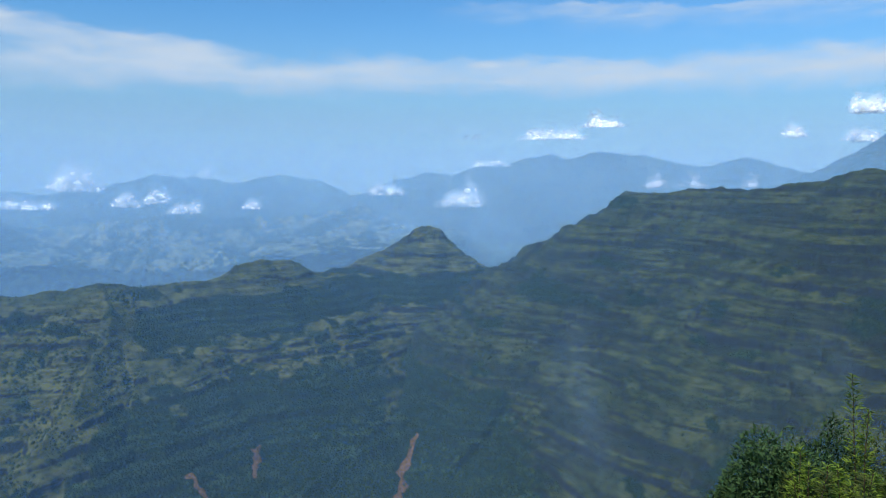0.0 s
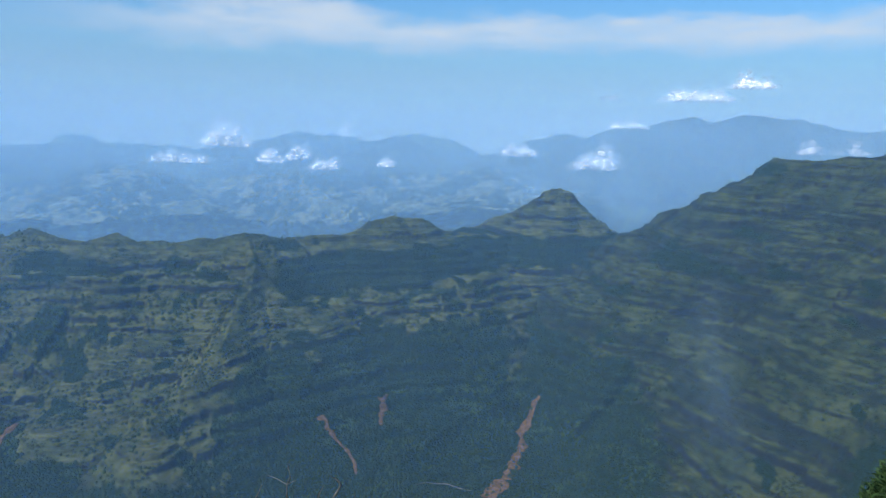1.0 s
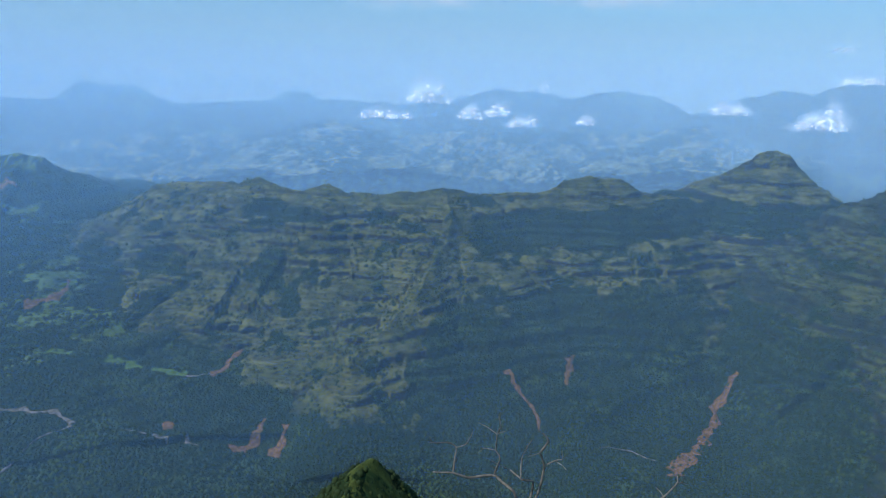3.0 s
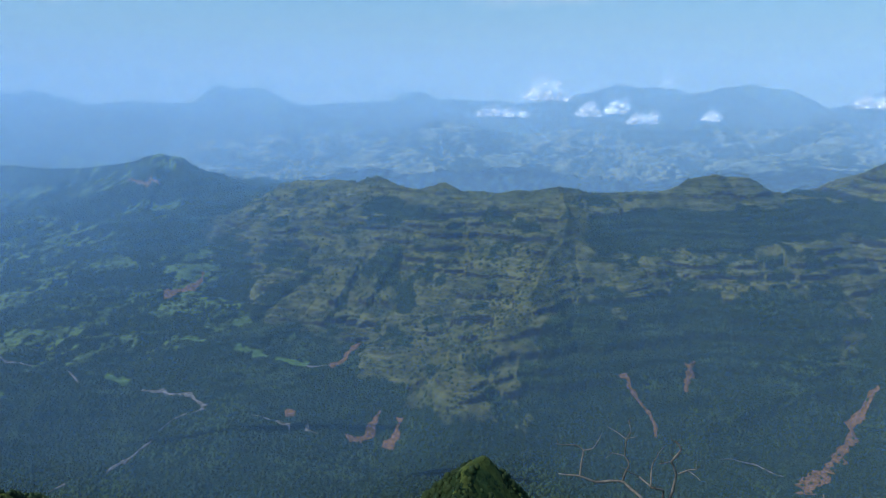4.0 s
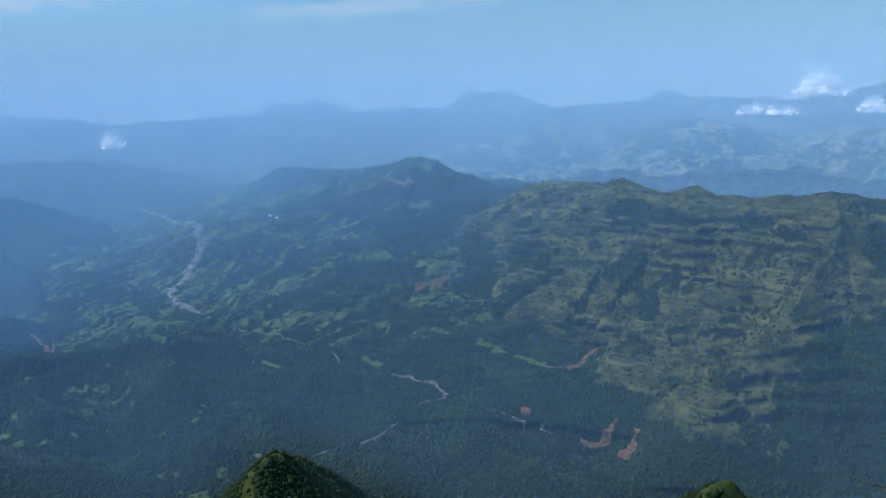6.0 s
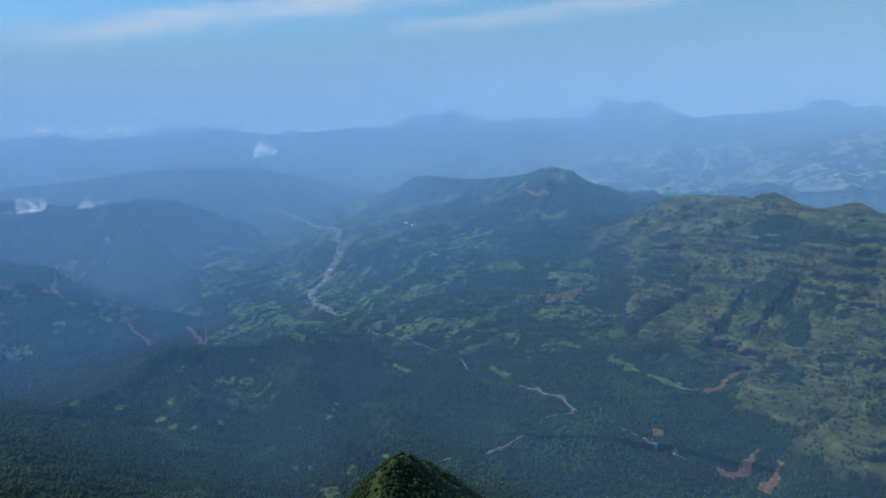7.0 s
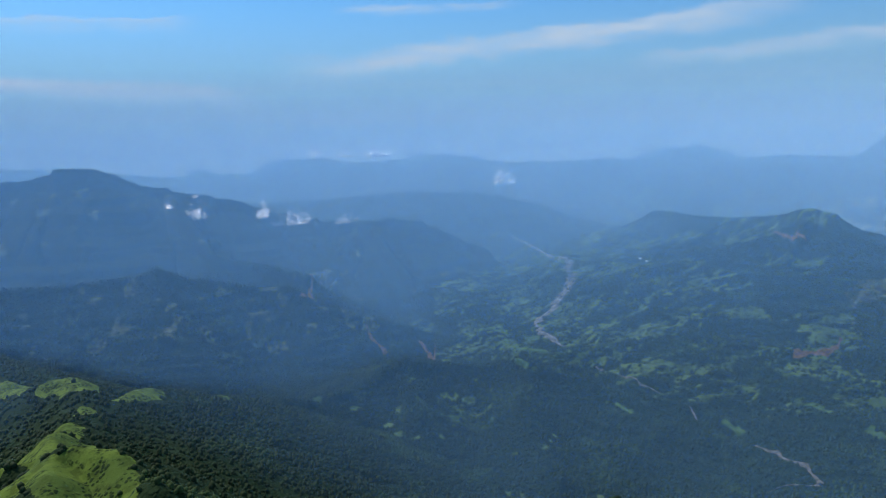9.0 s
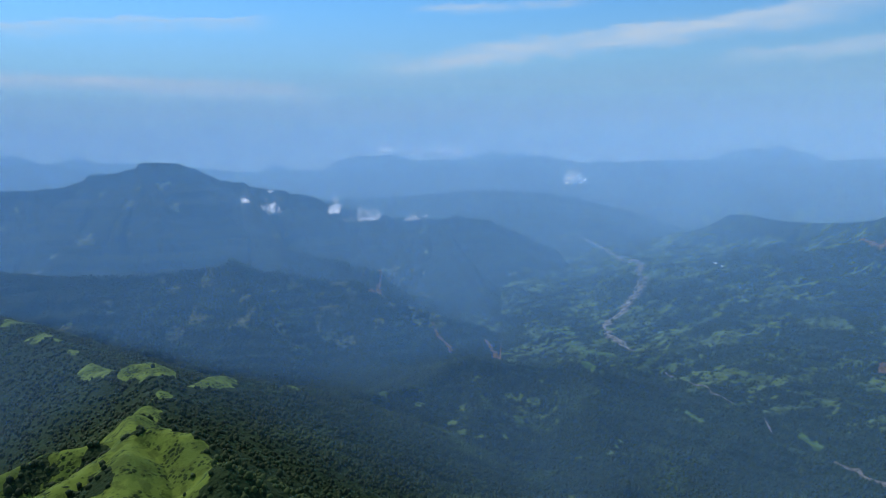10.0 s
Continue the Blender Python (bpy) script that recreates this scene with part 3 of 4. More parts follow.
    fields = crowd * plots * step(r - 450 * (1 - step(az, 38, 44)), 1330, 1560) * (1 - step(az, 84, 90))
    far = step(r, 2900, 3300)
    return np.clip((1 - fields) * (1 - far) + far_fields(az, r, n, 0.3) * far, 0, 1)


def sheet(name, az_list, r_list, zfun, mat, wood_kind, keep=None, rng=None):
    """One land mesh on rings and rays round the lookout."""
    A, R_ = np.meshgrid(np.array(az_list), np.array(r_list))
    x, y = place(A, R_)
    z = zfun(x, y)
    w = woodland(x, y, z, wood_kind, rng.near if rng else 0.0)
    n, m = A.shape
    idx = np.arange(n * m).reshape(n, m)
    quads = np.stack([idx[:-1, :-1], idx[:-1, 1:], idx[1:, 1:], idx[1:, :-1]], -1).reshape(-1, 4)[:, ::-1]
    if keep is not None:
        k = (z - base(x, y) > keep).ravel()
        quads = quads[k[quads].any(1)]
        used = np.zeros(n * m, bool)
        used[quads.ravel()] = True
        remap = np.cumsum(used) - 1
        quads = remap[quads]
    else:
        used = np.ones(n * m, bool)
    co = np.stack([x.ravel()[used], y.ravel()[used], z.ravel()[used]], 1).astype(np.float32)
    return bulk(name, co, quads, mat, {"wood": w.ravel()[used].astype(np.float32)})


def bulk(name, co, faces, mat, attributes=(), smooth_shade=True):
    """A mesh object from arrays; the faces are all triangles or all quads."""
    me = bpy.data.meshes.new(name)
    k = faces.shape[1]
    me.vertices.add(len(co))
    me.vertices.foreach_set("co", np.ascontiguousarray(co, np.float32).ravel())
    me.loops.add(len(faces) * k)
    me.loops.foreach_set("vertex_index", np.ascontiguousarray(faces, np.int32).ravel())
    me.polygons.add(len(faces))
    me.polygons.foreach_set("loop_start", np.arange(0, len(faces) * k, k, dtype=np.int32))
    me.polygons.foreach_set("use_smooth", np.full(len(faces), smooth_shade))
    me.update(calc_edges=True)
    for key, values in dict(attributes).items():
        at = me.attributes.new(key, "FLOAT", "POINT")
        at.data.foreach_set("value", values)
    me.materials.append(mat)
    return new(name, me)


def span(lo, hi, n):
    return np.linspace(lo, hi, n)


# ---- the land ----
az_all = np.concatenate([span(-38, 128, 480), span(129, 321, 65), [322.0]])
r_all = np.concatenate([[0.02, 1.0, 2.0], np.geomspace(2.6, 300, 70), np.linspace(310, 2200, 170), np.linspace(2215, 4960, 110)])
ground = tagged(sheet("ground", az_all, r_all, base, M_VALLEY, "valley"), "wooded valley floor with small green clearings and far country", "ground", kind="structure")

LOOKS = dict(
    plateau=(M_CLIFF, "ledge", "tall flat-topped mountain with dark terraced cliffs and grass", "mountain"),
    peak=(M_HILL, "hill", "pointed pyramid peak with rock bands and thin grass", "peak"),
    ridge=(M_HILL, "hill", "long green ridge with spurs, wooded gullies and a flat knoll", "ridge"),
    round_hill=(M_VALLEY, "farm", "rounded wooded hill in blue haze across the valley", "hill"),
    left_ridge=(M_HILL, "rough", "dark wooded ridge sloping down to the valley, hazy", "ridge"),
    fort_mountain=(M_HILL, "rough", "broad hazy mountain with a cliff-edged flat summit", "mountain"),
    valley_end_hill=(M_HILL, "rough", "low blue hill closing the end of the valley", "hill"),
    wooded_hill=(M_VALLEY, "wooded", "low dark wooded hill rising from the valley", "hill"),
    grassy_spur=(M_NEAR, "crest", "long wooded spur with grassy knobs along its top", "spur"),
    grassy_dome=(M_NEAR, "near", "bright green grassy dome with steep rocky knobs", "hill"),
    near_knoll=(M_KNOLL, "knoll", "grassy knoll with shrubs below the lookout", "knoll"),
    small_knoll=(M_KNOLL, "knoll", "small green knoll among dark woods below the lookout", "knoll"),
    far_range=(M_FAR_HILL, "far", "distant blue mountain range with uneven summits", "mountain range"),
    corner_mountain=(M_FAR_HILL, "far", "distant blue mountain rising behind the flat-topped mountain", "mountain"),
    twin_peaks=(M_FAR_HILL, "far", "distant pale blue peaks among small clouds", "mountain range"),
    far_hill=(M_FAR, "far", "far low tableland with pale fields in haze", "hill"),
    low_far_hills=(M_FAR_HILL, "far", "distant low blue hills on the horizon", "hill"),
    blue_hills=(M_FAR_HILL, "far", "faint blue hills at the end of the valley", "hill"),
)
for key, rng in RANGES.items():
    a0, a1, na, r0, r1, nr = SPANS[key]
    mat, wood_kind, label, cat = LOOKS[key]
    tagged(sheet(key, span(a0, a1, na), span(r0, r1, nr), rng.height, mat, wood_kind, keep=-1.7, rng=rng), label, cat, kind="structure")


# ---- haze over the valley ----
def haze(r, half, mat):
    """A leaning ring sheet that stands in for haze round the lookout, thinning out upwards and towards the land."""
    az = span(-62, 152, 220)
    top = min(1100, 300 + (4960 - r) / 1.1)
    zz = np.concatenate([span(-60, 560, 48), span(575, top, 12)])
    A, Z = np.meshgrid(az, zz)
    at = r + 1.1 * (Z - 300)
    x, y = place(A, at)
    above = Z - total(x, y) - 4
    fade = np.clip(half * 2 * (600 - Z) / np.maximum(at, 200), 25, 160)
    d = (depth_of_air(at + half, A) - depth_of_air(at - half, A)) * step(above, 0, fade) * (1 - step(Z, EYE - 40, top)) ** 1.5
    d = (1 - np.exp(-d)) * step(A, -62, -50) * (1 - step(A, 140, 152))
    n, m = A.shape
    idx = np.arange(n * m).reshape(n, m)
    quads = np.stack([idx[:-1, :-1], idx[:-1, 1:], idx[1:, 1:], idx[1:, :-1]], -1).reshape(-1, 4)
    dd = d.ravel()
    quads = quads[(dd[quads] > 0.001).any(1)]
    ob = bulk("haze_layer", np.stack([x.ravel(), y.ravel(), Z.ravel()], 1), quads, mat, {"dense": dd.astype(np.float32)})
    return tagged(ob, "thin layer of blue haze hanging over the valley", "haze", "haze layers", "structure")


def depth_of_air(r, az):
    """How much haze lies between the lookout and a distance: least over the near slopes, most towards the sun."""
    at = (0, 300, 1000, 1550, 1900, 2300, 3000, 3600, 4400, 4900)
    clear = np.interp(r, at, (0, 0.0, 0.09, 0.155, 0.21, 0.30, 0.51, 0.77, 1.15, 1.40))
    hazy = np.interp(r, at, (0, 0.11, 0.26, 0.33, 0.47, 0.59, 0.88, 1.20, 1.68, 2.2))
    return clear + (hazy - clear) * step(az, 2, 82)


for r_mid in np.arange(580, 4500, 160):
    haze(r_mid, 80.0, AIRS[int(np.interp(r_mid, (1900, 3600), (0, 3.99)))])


def mist(az, el, wide, tall, r, dense):
    """A faint torn patch of mist drifting in front of a slope."""
    A, E = np.meshgrid(span(-1, 1, 26), span(-1, 1, 30))
    lean = r + 0.5 * r * np.tan(np.radians(tall)) * E
    x, y = place(az + wide * A + 0.35 * wide * E, lean)
    z = EYE + r * np.tan(np.radians(el + tall * E))
    d = dense * np.clip(1 - A * A - E * E, 0, 1) * np.clip(fbm(A * 60, E * 40, 22, 4, int(abs(az) * 10)) * 2.6 - 0.55, 0, 1.3)
    idx = np.arange(A.size).reshape(A.shape)
    quads = np.stack([idx[:-1, :-1], idx[:-1, 1:], idx[1:, 1:], idx[1:, :-1]], -1).reshape(-1, 4)
    ob = bulk("mist", np.stack([x.ravel(), y.ravel(), z.ravel()], 1), quads, M_AIR_FAR, {"dense": d.ravel().astype(np.float32)})
    return tagged(ob, "faint torn patch of pale mist drifting past a slope", "mist", "mist patches", "structure")


mist(-11.5, -19, 3.2, 8, 1050, 0.055)
mist(-28.5, -13.5, 2.6, 3.2, 1100, 0.04)
mist(-4.5, -5.0, 3.0, 2.2, 2500, 0.17)
mist(3.6, -4.6, 3.0, 1.6, 2350, 0.17)




# ---- bare earth, streams and fields ----
CLEAR = np.zeros((2500, 2500), bool)      # where no tree grows, in cells of 4 m


def spots(points):
    """Where sight lines (bearing, height in degrees) from the lookout meet the land."""
    r = np.arange(260, 4900, 3.0)
    out = []
    for az, el in points:
        x, y = place(az, r)
        under = np.nonzero(EYE + r * math.tan(radians(el)) < total(x, y))[0]
        k = under[0] if len(under) else len(r) - 1
        out.append((x[k], y[k]))
    return np.array(out)


def strip(name, points, widths, mat, label, cat, seed=0, lift=1.4, group="", gaps=0.0):
    """A ragged strip laid over the land along a line."""
    rs = np.random.RandomState(seed)
    p = spots(points)
    seg = np.r_[0, np.cumsum(np.hypot(*np.diff(p, axis=0).T))]
    n = max(8, int(seg[-1] / 3))
    s = np.linspace(0, seg[-1], n)
    x, y = np.interp(s, seg, p[:, 0]), np.interp(s, seg, p[:, 1])
    wob = np.minimum(11, 0.07 * seg[-1])
    x = x + wob * (fbm(s, s * 0, 45, 4, seed) - 0.5) * 2
    y = y + wob * (fbm(s, s * 0 + 40, 45, 4, seed + 3) - 0.5) * 2
    w = (1.15 if mat is M_EARTH else 0.85) * np.interp(s, seg, widths) * (0.5 + fbm(s, s * 0 + 200, 40, 3, seed + 8))
    w = w * (1 - gaps * (1 - step(fbm(s, s * 0 + 300, 22, 3, seed + 9), 0.40, 0.52)))
    tx, ty = np.gradient(x), np.gradient(y)
    ln = np.hypot(tx, ty) + 1e-6
    nx, ny = -ty / ln, tx / ln
    k = 7
    cols = np.linspace(-1, 1, k)
    left = w * np.clip(0.15 + 1.5 * (fbm(s, s * 0 + 7, 11, 4, seed + 5) - 0.30), 0.03, 1)
    right = w * np.clip(0.15 + 1.5 * (fbm(s, s * 0 + 90, 11, 4, seed + 6) - 0.30), 0.03, 1)
    off = np.where(cols[None] < 0, cols[None] * left[:, None], cols[None] * right[:, None])
    X, Y = x[:, None] + nx[:, None] * off, y[:, None] + ny[:, None] * off
    CLEAR[(X / 4).astype(int) + 1250, (Y / 4).astype(int) + 1250] = True
    Z = total(X, Y) + lift * (1 - np.abs(cols[None]) ** 4 * 1.3)
    idx = np.arange(n * k).reshape(n, k)
    quads = np.stack([idx[:-1, :-1], idx[:-1, 1:], idx[1:, 1:], idx[1:, :-1]], -1).reshape(-1, 4)[:, ::-1]
    ob = bulk(name, np.stack([X, Y, Z], -1).reshape(-1, 3), quads, mat)
    return tagged(ob, label, cat, group)


SCAR = "raw red earth scar of a landslide on the green slope"
for k, (pts, wid) in enumerate((
        (((2.2, -20.8), (3.0, -22.8), (3.5, -24.4), (4.4, -26.6), (5.7, -28.6)), (9, 16, 20, 17, 34)),
        (((40.2, -25.8), (41.3, -26.9), (43.1, -27.8)), (9, 17, 20)),
        (((38.5, -26.4), (39.0, -27.4), (40.0, -28.5)), (12, 10, 20)),
        (((41.9, -20.5), (43.0, -21.6), (44.3, -22.3)), (8, 11, 9)),
        (((53.9, -14.3), (54.6, -15.2), (56.8, -15.8)), (8, 15, 16)),
        (((20.2, -22.4), (18.9, -24.0), (17.2, -25.8), (16.9, -26.8)), (9, 6, 5, 5)),
        (((14.7, -20.9), (15.0, -22.0), (14.9, -23.3)), (7, 10, 6)),
        (((89.6, -14.5), (88.9, -15.6), (88.0, -16.5)), (8, 12, 14)),
        (((85.3, -15.7), (84.7, -16.5), (84.0, -17.2)), (6, 12, 16)),
        (((93.1, -10.8), (93.7, -11.3), (94.3, -11.9)), (14, 18, 22)),
        (((48.2, -25.2), (47.4, -25.6)), (10, 14)),
        (((58.5, -7.1), (57.2, -7.5), (56.4, -7.7)), (10, 22, 14)))):
    strip("landslide_scar", pts, wid, M_EARTH, SCAR, "landslide scar", 10 + k, group="landslide scars")
strip("river", ((77.8, -7.7), (76.6, -8.1), (73.3, -9.5), (73.1, -11.2), (74.6, -13.3), (75.8, -14.4)), (16, 24, 38, 42, 40, 32), M_RIVER, "wide pale gravel river bed winding through the valley", "river", 31, gaps=0.25)
strip("river_bend", ((75.9, -14.4), (75.3, -15.3), (73.4, -16.2)), (18, 22, 18), M_RIVER, "pale gravel bend of the river among trees", "river", 32)
STREAM = "narrow stream bed with pale gravel between trees"
for k, (pts, wid) in enumerate((
        (((71.0, -17.6), (68.5, -18.6), (66.2, -19.3)), (5, 8, 7)),
        (((63.9, -20.1), (63.2, -21.0)), (12, 10)),
        (((58.8, -22.3), (57.2, -22.7), (56.0, -23.1), (54.6, -24.2)), (9, 16, 22, 20)),
        (((54.6, -24.2), (56.3, -24.6), (57.8, -25.3)), (12, 9, 10)),
        (((58.6, -26.0), (60.0, -26.8), (62.2, -27.6)), (10, 12, 6)),
        (((65.0, -27.6), (66.2, -27.9)), (6, 8)),
        (((51.3, -25.0), (49.5, -25.7)), (5, 6)),
        (((49.0, -25.9), (47.9, -26.4)), (8, 9)),
        (((46.6, -26.6), (45.6, -27.1)), (10, 6)),
        (((44.2, -22.3), (46.2, -22.0), (48.1, -21.4)), (6, 7, 5)),
        (((12, -27.6), (9.5, -27.5), (7.5, -27.8)), (3, 6, 4)))):
    strip("stream", pts, wid, M_GRAVEL, STREAM, "stream", 50 + k, group="stream reaches", gaps=0.82)
for k, (pts, wid) in enumerate((
        (((51.9, -20.1), (50.4, -20.6), (49.3, -21.0)), (22, 34, 20)),
        (((48.6, -21.2), (47.3, -21.6), (46.2, -21.9)), (14, 22, 18)),
        (((55.5, -19.0), (54.0, -19.4)), (20, 26)), (((61.5, -20.9), (59.8, -21.6)), (16, 20)), (((69.5, -20.3), (68.0, -21.0)), (12, 18)),
        (((78.5, -15.8), (76.5, -16.5), (75.0, -16.7)), (20, 34, 22)), (((80.5, -15.0), (78.0, -15.1)), (18, 22)), (((77.5, -17.3), (76.4, -17.8)), (16, 20)))):
    strip("field", pts, wid, M_FIELD, "small bright green rice field among trees", "field", 80 + k, 1.8, "fields")


# ---- woods ----
KINDS = {k: v[1] for k, v in LOOKS.items()}


def cover(x, y):
    """Height of the land and how wooded it is there."""
    b = base(x, y)
    h, w = b.copy(), woodland(x, y, b, "valley")
    for key, m, z in over(x, y):
        up = z > h[m]
        w[m] = np.where(up, woodland(x[m], y[m], z, KINDS[key], RANGES[key].near), w[m])
        h[m] = np.where(up, z, h[m])
    return h, w


def crowns(name, label, az0, az1, r0, r1, count, size, seed, thin=0.15):
    """A wood of many small uneven crowns, each a low dome of three rings."""
    rs = np.random.RandomState(seed)
    az = rs.uniform(az0, az1, count)
    r = np.sqrt(rs.uniform(r0 * r0, r1 * r1, count))
    x, y = place(az, r)
    z, w = cover(x, y)
    ok = (rs.uniform(0, 1, count) < np.maximum(w ** 1.5, thin)) & ~CLEAR[(x / 4).astype(int) + 1250, (y / 4).astype(int) + 1250]
    x, y, z = x[ok], y[ok], z[ok]
    n = len(x)
    rad = size * rs.uniform(0.55, 1.25, n)
    tall = rad * rs.uniform(0.9, 1.6, n)
    ang = np.arange(4) * np.pi / 2 + 0.0
    turn = rs.uniform(0, 6.28, (n, 1))
    rings = []
    for f, hgt, tw in ((0.85, 0.1, 0.0), (0.78, 0.75, 0.6)):
        a = ang[None, :] + turn + tw + rs.uniform(-0.35, 0.35, (n, 4))
        q = f * rad[:, None] * rs.uniform(0.7, 1.3, (n, 4))
        rings.append(np.stack([x[:, None] + q * np.cos(a), y[:, None] + q * np.sin(a), (z - 0.3 * rad)[:, None] + tall[:, None] * (hgt + rs.uniform(-0.15, 0.15, (n, 4)))], -1))
    tip = np.stack([x, y, z - 0.3 * rad + tall * 1.2], -1)[:, None]
    co = np.concatenate(rings + [tip], 1)
    i = np.arange(4)
    j = (i + 1) % 4
    tri = np.concatenate([np.stack([i, j, 4 + i], 1), np.stack([j, 4 + j, 4 + i], 1), np.stack([4 + i, 4 + j, np.full(4, 8)], 1)])
    faces = (np.arange(n)[:, None, None] * 9 + tri[None]).reshape(-1, 3)
    ob = bulk(name, co.reshape(-1, 3), faces, M_TREE)
    return tagged(ob, label, "trees", kind="stuff")


crowns("valley_wood", "dense dark green wood covering the valley floor", -8, 104, 800, 1750, 50000, 3.6, 1)
crowns("far_wood", "scattered dark trees on the hazy far side", 40, 116, 1700, 2500, 34000, 4.0, 2, 0.12)
crowns("hillside_scrub", "dark scrub dotted over terraced grassy slopes", -34, 52, 1150, 2050, 46000, 2.5, 3, 0.11)
crowns("spur_wood", "dark wood and shrubs on the green spur", 60, 126, 380, 1750, 37000, 2.9, 4, 0.015)
crowns("knoll_wood", "shrubs and small trees on the knolls below the lookout", 57, 82, 420, 820, 13000, 2.3, 6, 0.4)
crowns("slope_wood", "wood on the steep slope below the lookout", -8, 62, 400, 900, 22000, 3.0, 5, 0.05)


# ---- clouds ----
def cloud_material(name, opacity):
    m = bpy.data.materials.new(name)
    m.use_nodes = True
    t = m.node_tree
    t.nodes.clear()
    out, mix, add = t.nodes.new("ShaderNodeOutputMaterial"), t.nodes.new("ShaderNodeMixShader"), t.nodes.new("ShaderNodeAddShader")
    clear, d, tr = t.nodes.new("ShaderNodeBsdfTransparent"), t.nodes.new("ShaderNodeBsdfDiffuse"), t.nodes.new("ShaderNodeBsdfTranslucent")
    d.inputs["Color"].default_value = tr.inputs["Color"].default_value = (0.95, 0.95, 0.95, 1)
    link(t, upward(t, 0.1, -1.0), tr.inputs["Normal"])
    d2, both = t.nodes.new("ShaderNodeBsdfDiffuse"), t.nodes.new("ShaderNodeMixShader")
    d2.inputs["Color"].default_value = (0.97, 0.97, 0.97, 1)
    link(t, upward(t, 0.35), d2.inputs["Normal"])
    both.inputs[0].default_value = 0.6
    link(t, d.outputs[0], both.inputs[1])
    link(t, d2.outputs[0], both.inputs[2])
    link(t, both.outputs[0], add.inputs[0])
    link(t, tr.outputs[0], add.inputs[1])
    if opacity >= 1:
        link(t, add.outputs[0], out.inputs[0])
        return m
    geo = t.nodes.new("ShaderNodeNewGeometry")
    n = node(t, "ShaderNodeTexNoise", Scale=1 / 26.0, Detail=5.0, Roughness=0.65)
    link(t, geo.outputs["Position"], n.inputs["Vector"])
    link(t, math_node(t, "MULTIPLY", smooth(t, n.outputs["Fac"], 0.36, 0.62), opacity), mix.inputs[0])
    link(t, clear.outputs[0], mix.inputs[1])
    link(t, add.outputs[0], mix.inputs[2])
    link(t, mix.outputs[0], out.inputs[0])
    return m


M_CLOUD = cloud_material("cloud_white", 0.75)
M_WISP = cloud_material("cloud_wisp", 0.13)


def puff_shape():
    bm = bmesh.new()
    bmesh.ops.create_icosphere(bm, subdivisions=1, radius=1.0)
    co = np.array([v.co[:] for v in bm.verts])
    tri = np.array([[v.index for v in f.verts] for f in bm.faces])
    bm.free()
    return co, tri


PUFF = puff_shape()


def puffs(name, centre, rad, mat, rs, parent):
    """Many small uneven puffs of cloud in one mesh."""
    n, k = len(centre), len(PUFF[0])
    swell = 1 + 0.28 * rs.normal(0, 1, (n, k)).clip(-1.5, 1.5)
    co = centre[:, None] + PUFF[0][None] * (rad[:, None] * swell)[..., None] * np.array([1.15, 1.15, 0.8])
    faces = (np.arange(n)[:, None, None] * k + PUFF[1][None]).reshape(-1, 3)
    ob = bulk(name, co.reshape(-1, 3), faces, mat)
    ob.parent = parent
    return tagged(ob, kind="stuff")


def cloud(az, el, wide, tall, r, wisp=False, seed=0):
    """A small heap of cloud: flat-bottomed, billowing on top, thinning out into ragged wisps."""
    rs = np.random.RandomState(seed)
    w, h = r * math.tan(radians(wide)), r * math.tan(radians(tall * 1.1))
    cx, cy = place(az, r)
    root = new("cloud")
    root.location = (cx, cy, EYE + r * math.tan(radians(el)) - h / 2)
    along = np.array([-math.cos(radians(az)), -math.sin(radians(az)), 0])
    heaps = rs.uniform(-0.38, 0.38, 4 + int(wide))
    lift = rs.uniform(0.35, 1.0, len(heaps))

    def scatter(n, spread):
        pick = rs.randint(0, len(heaps), n)
        s = heaps[pick] + rs.normal(0, 0.09 * spread, n)
        z = np.abs(rs.normal(0, 0.40 * spread, n)) * lift[pick] * h * np.clip(1.15 - np.abs(2 * s) ** 4, 0.25, 1)
        return along * (s * w)[:, None] + np.stack([rs.normal(0, 0.14 * h, n), rs.normal(0, 0.14 * h, n), z + 0.08 * h], 1)

    n = int(70 + 40 * wide / max(tall, 0.4))
    if not wisp:
        puffs("billow", scatter(n, 0.75), h * rs.uniform(0.05, 0.14, n), M_CLOUD, rs, root)
    m = int(20 + 24 * wide / max(tall, 0.4)) if wisp else n * 2
    puffs("wisp", scatter(m, 1.7 if wisp else 1.25), h * rs.uniform(0.06, 0.22, m), M_WISP, rs, root)
    return tagged(root, "thin torn wisp of white cloud drifting past a mountain" if wisp else "small white heap cloud floating near distant mountains", "cloud", "small clouds")


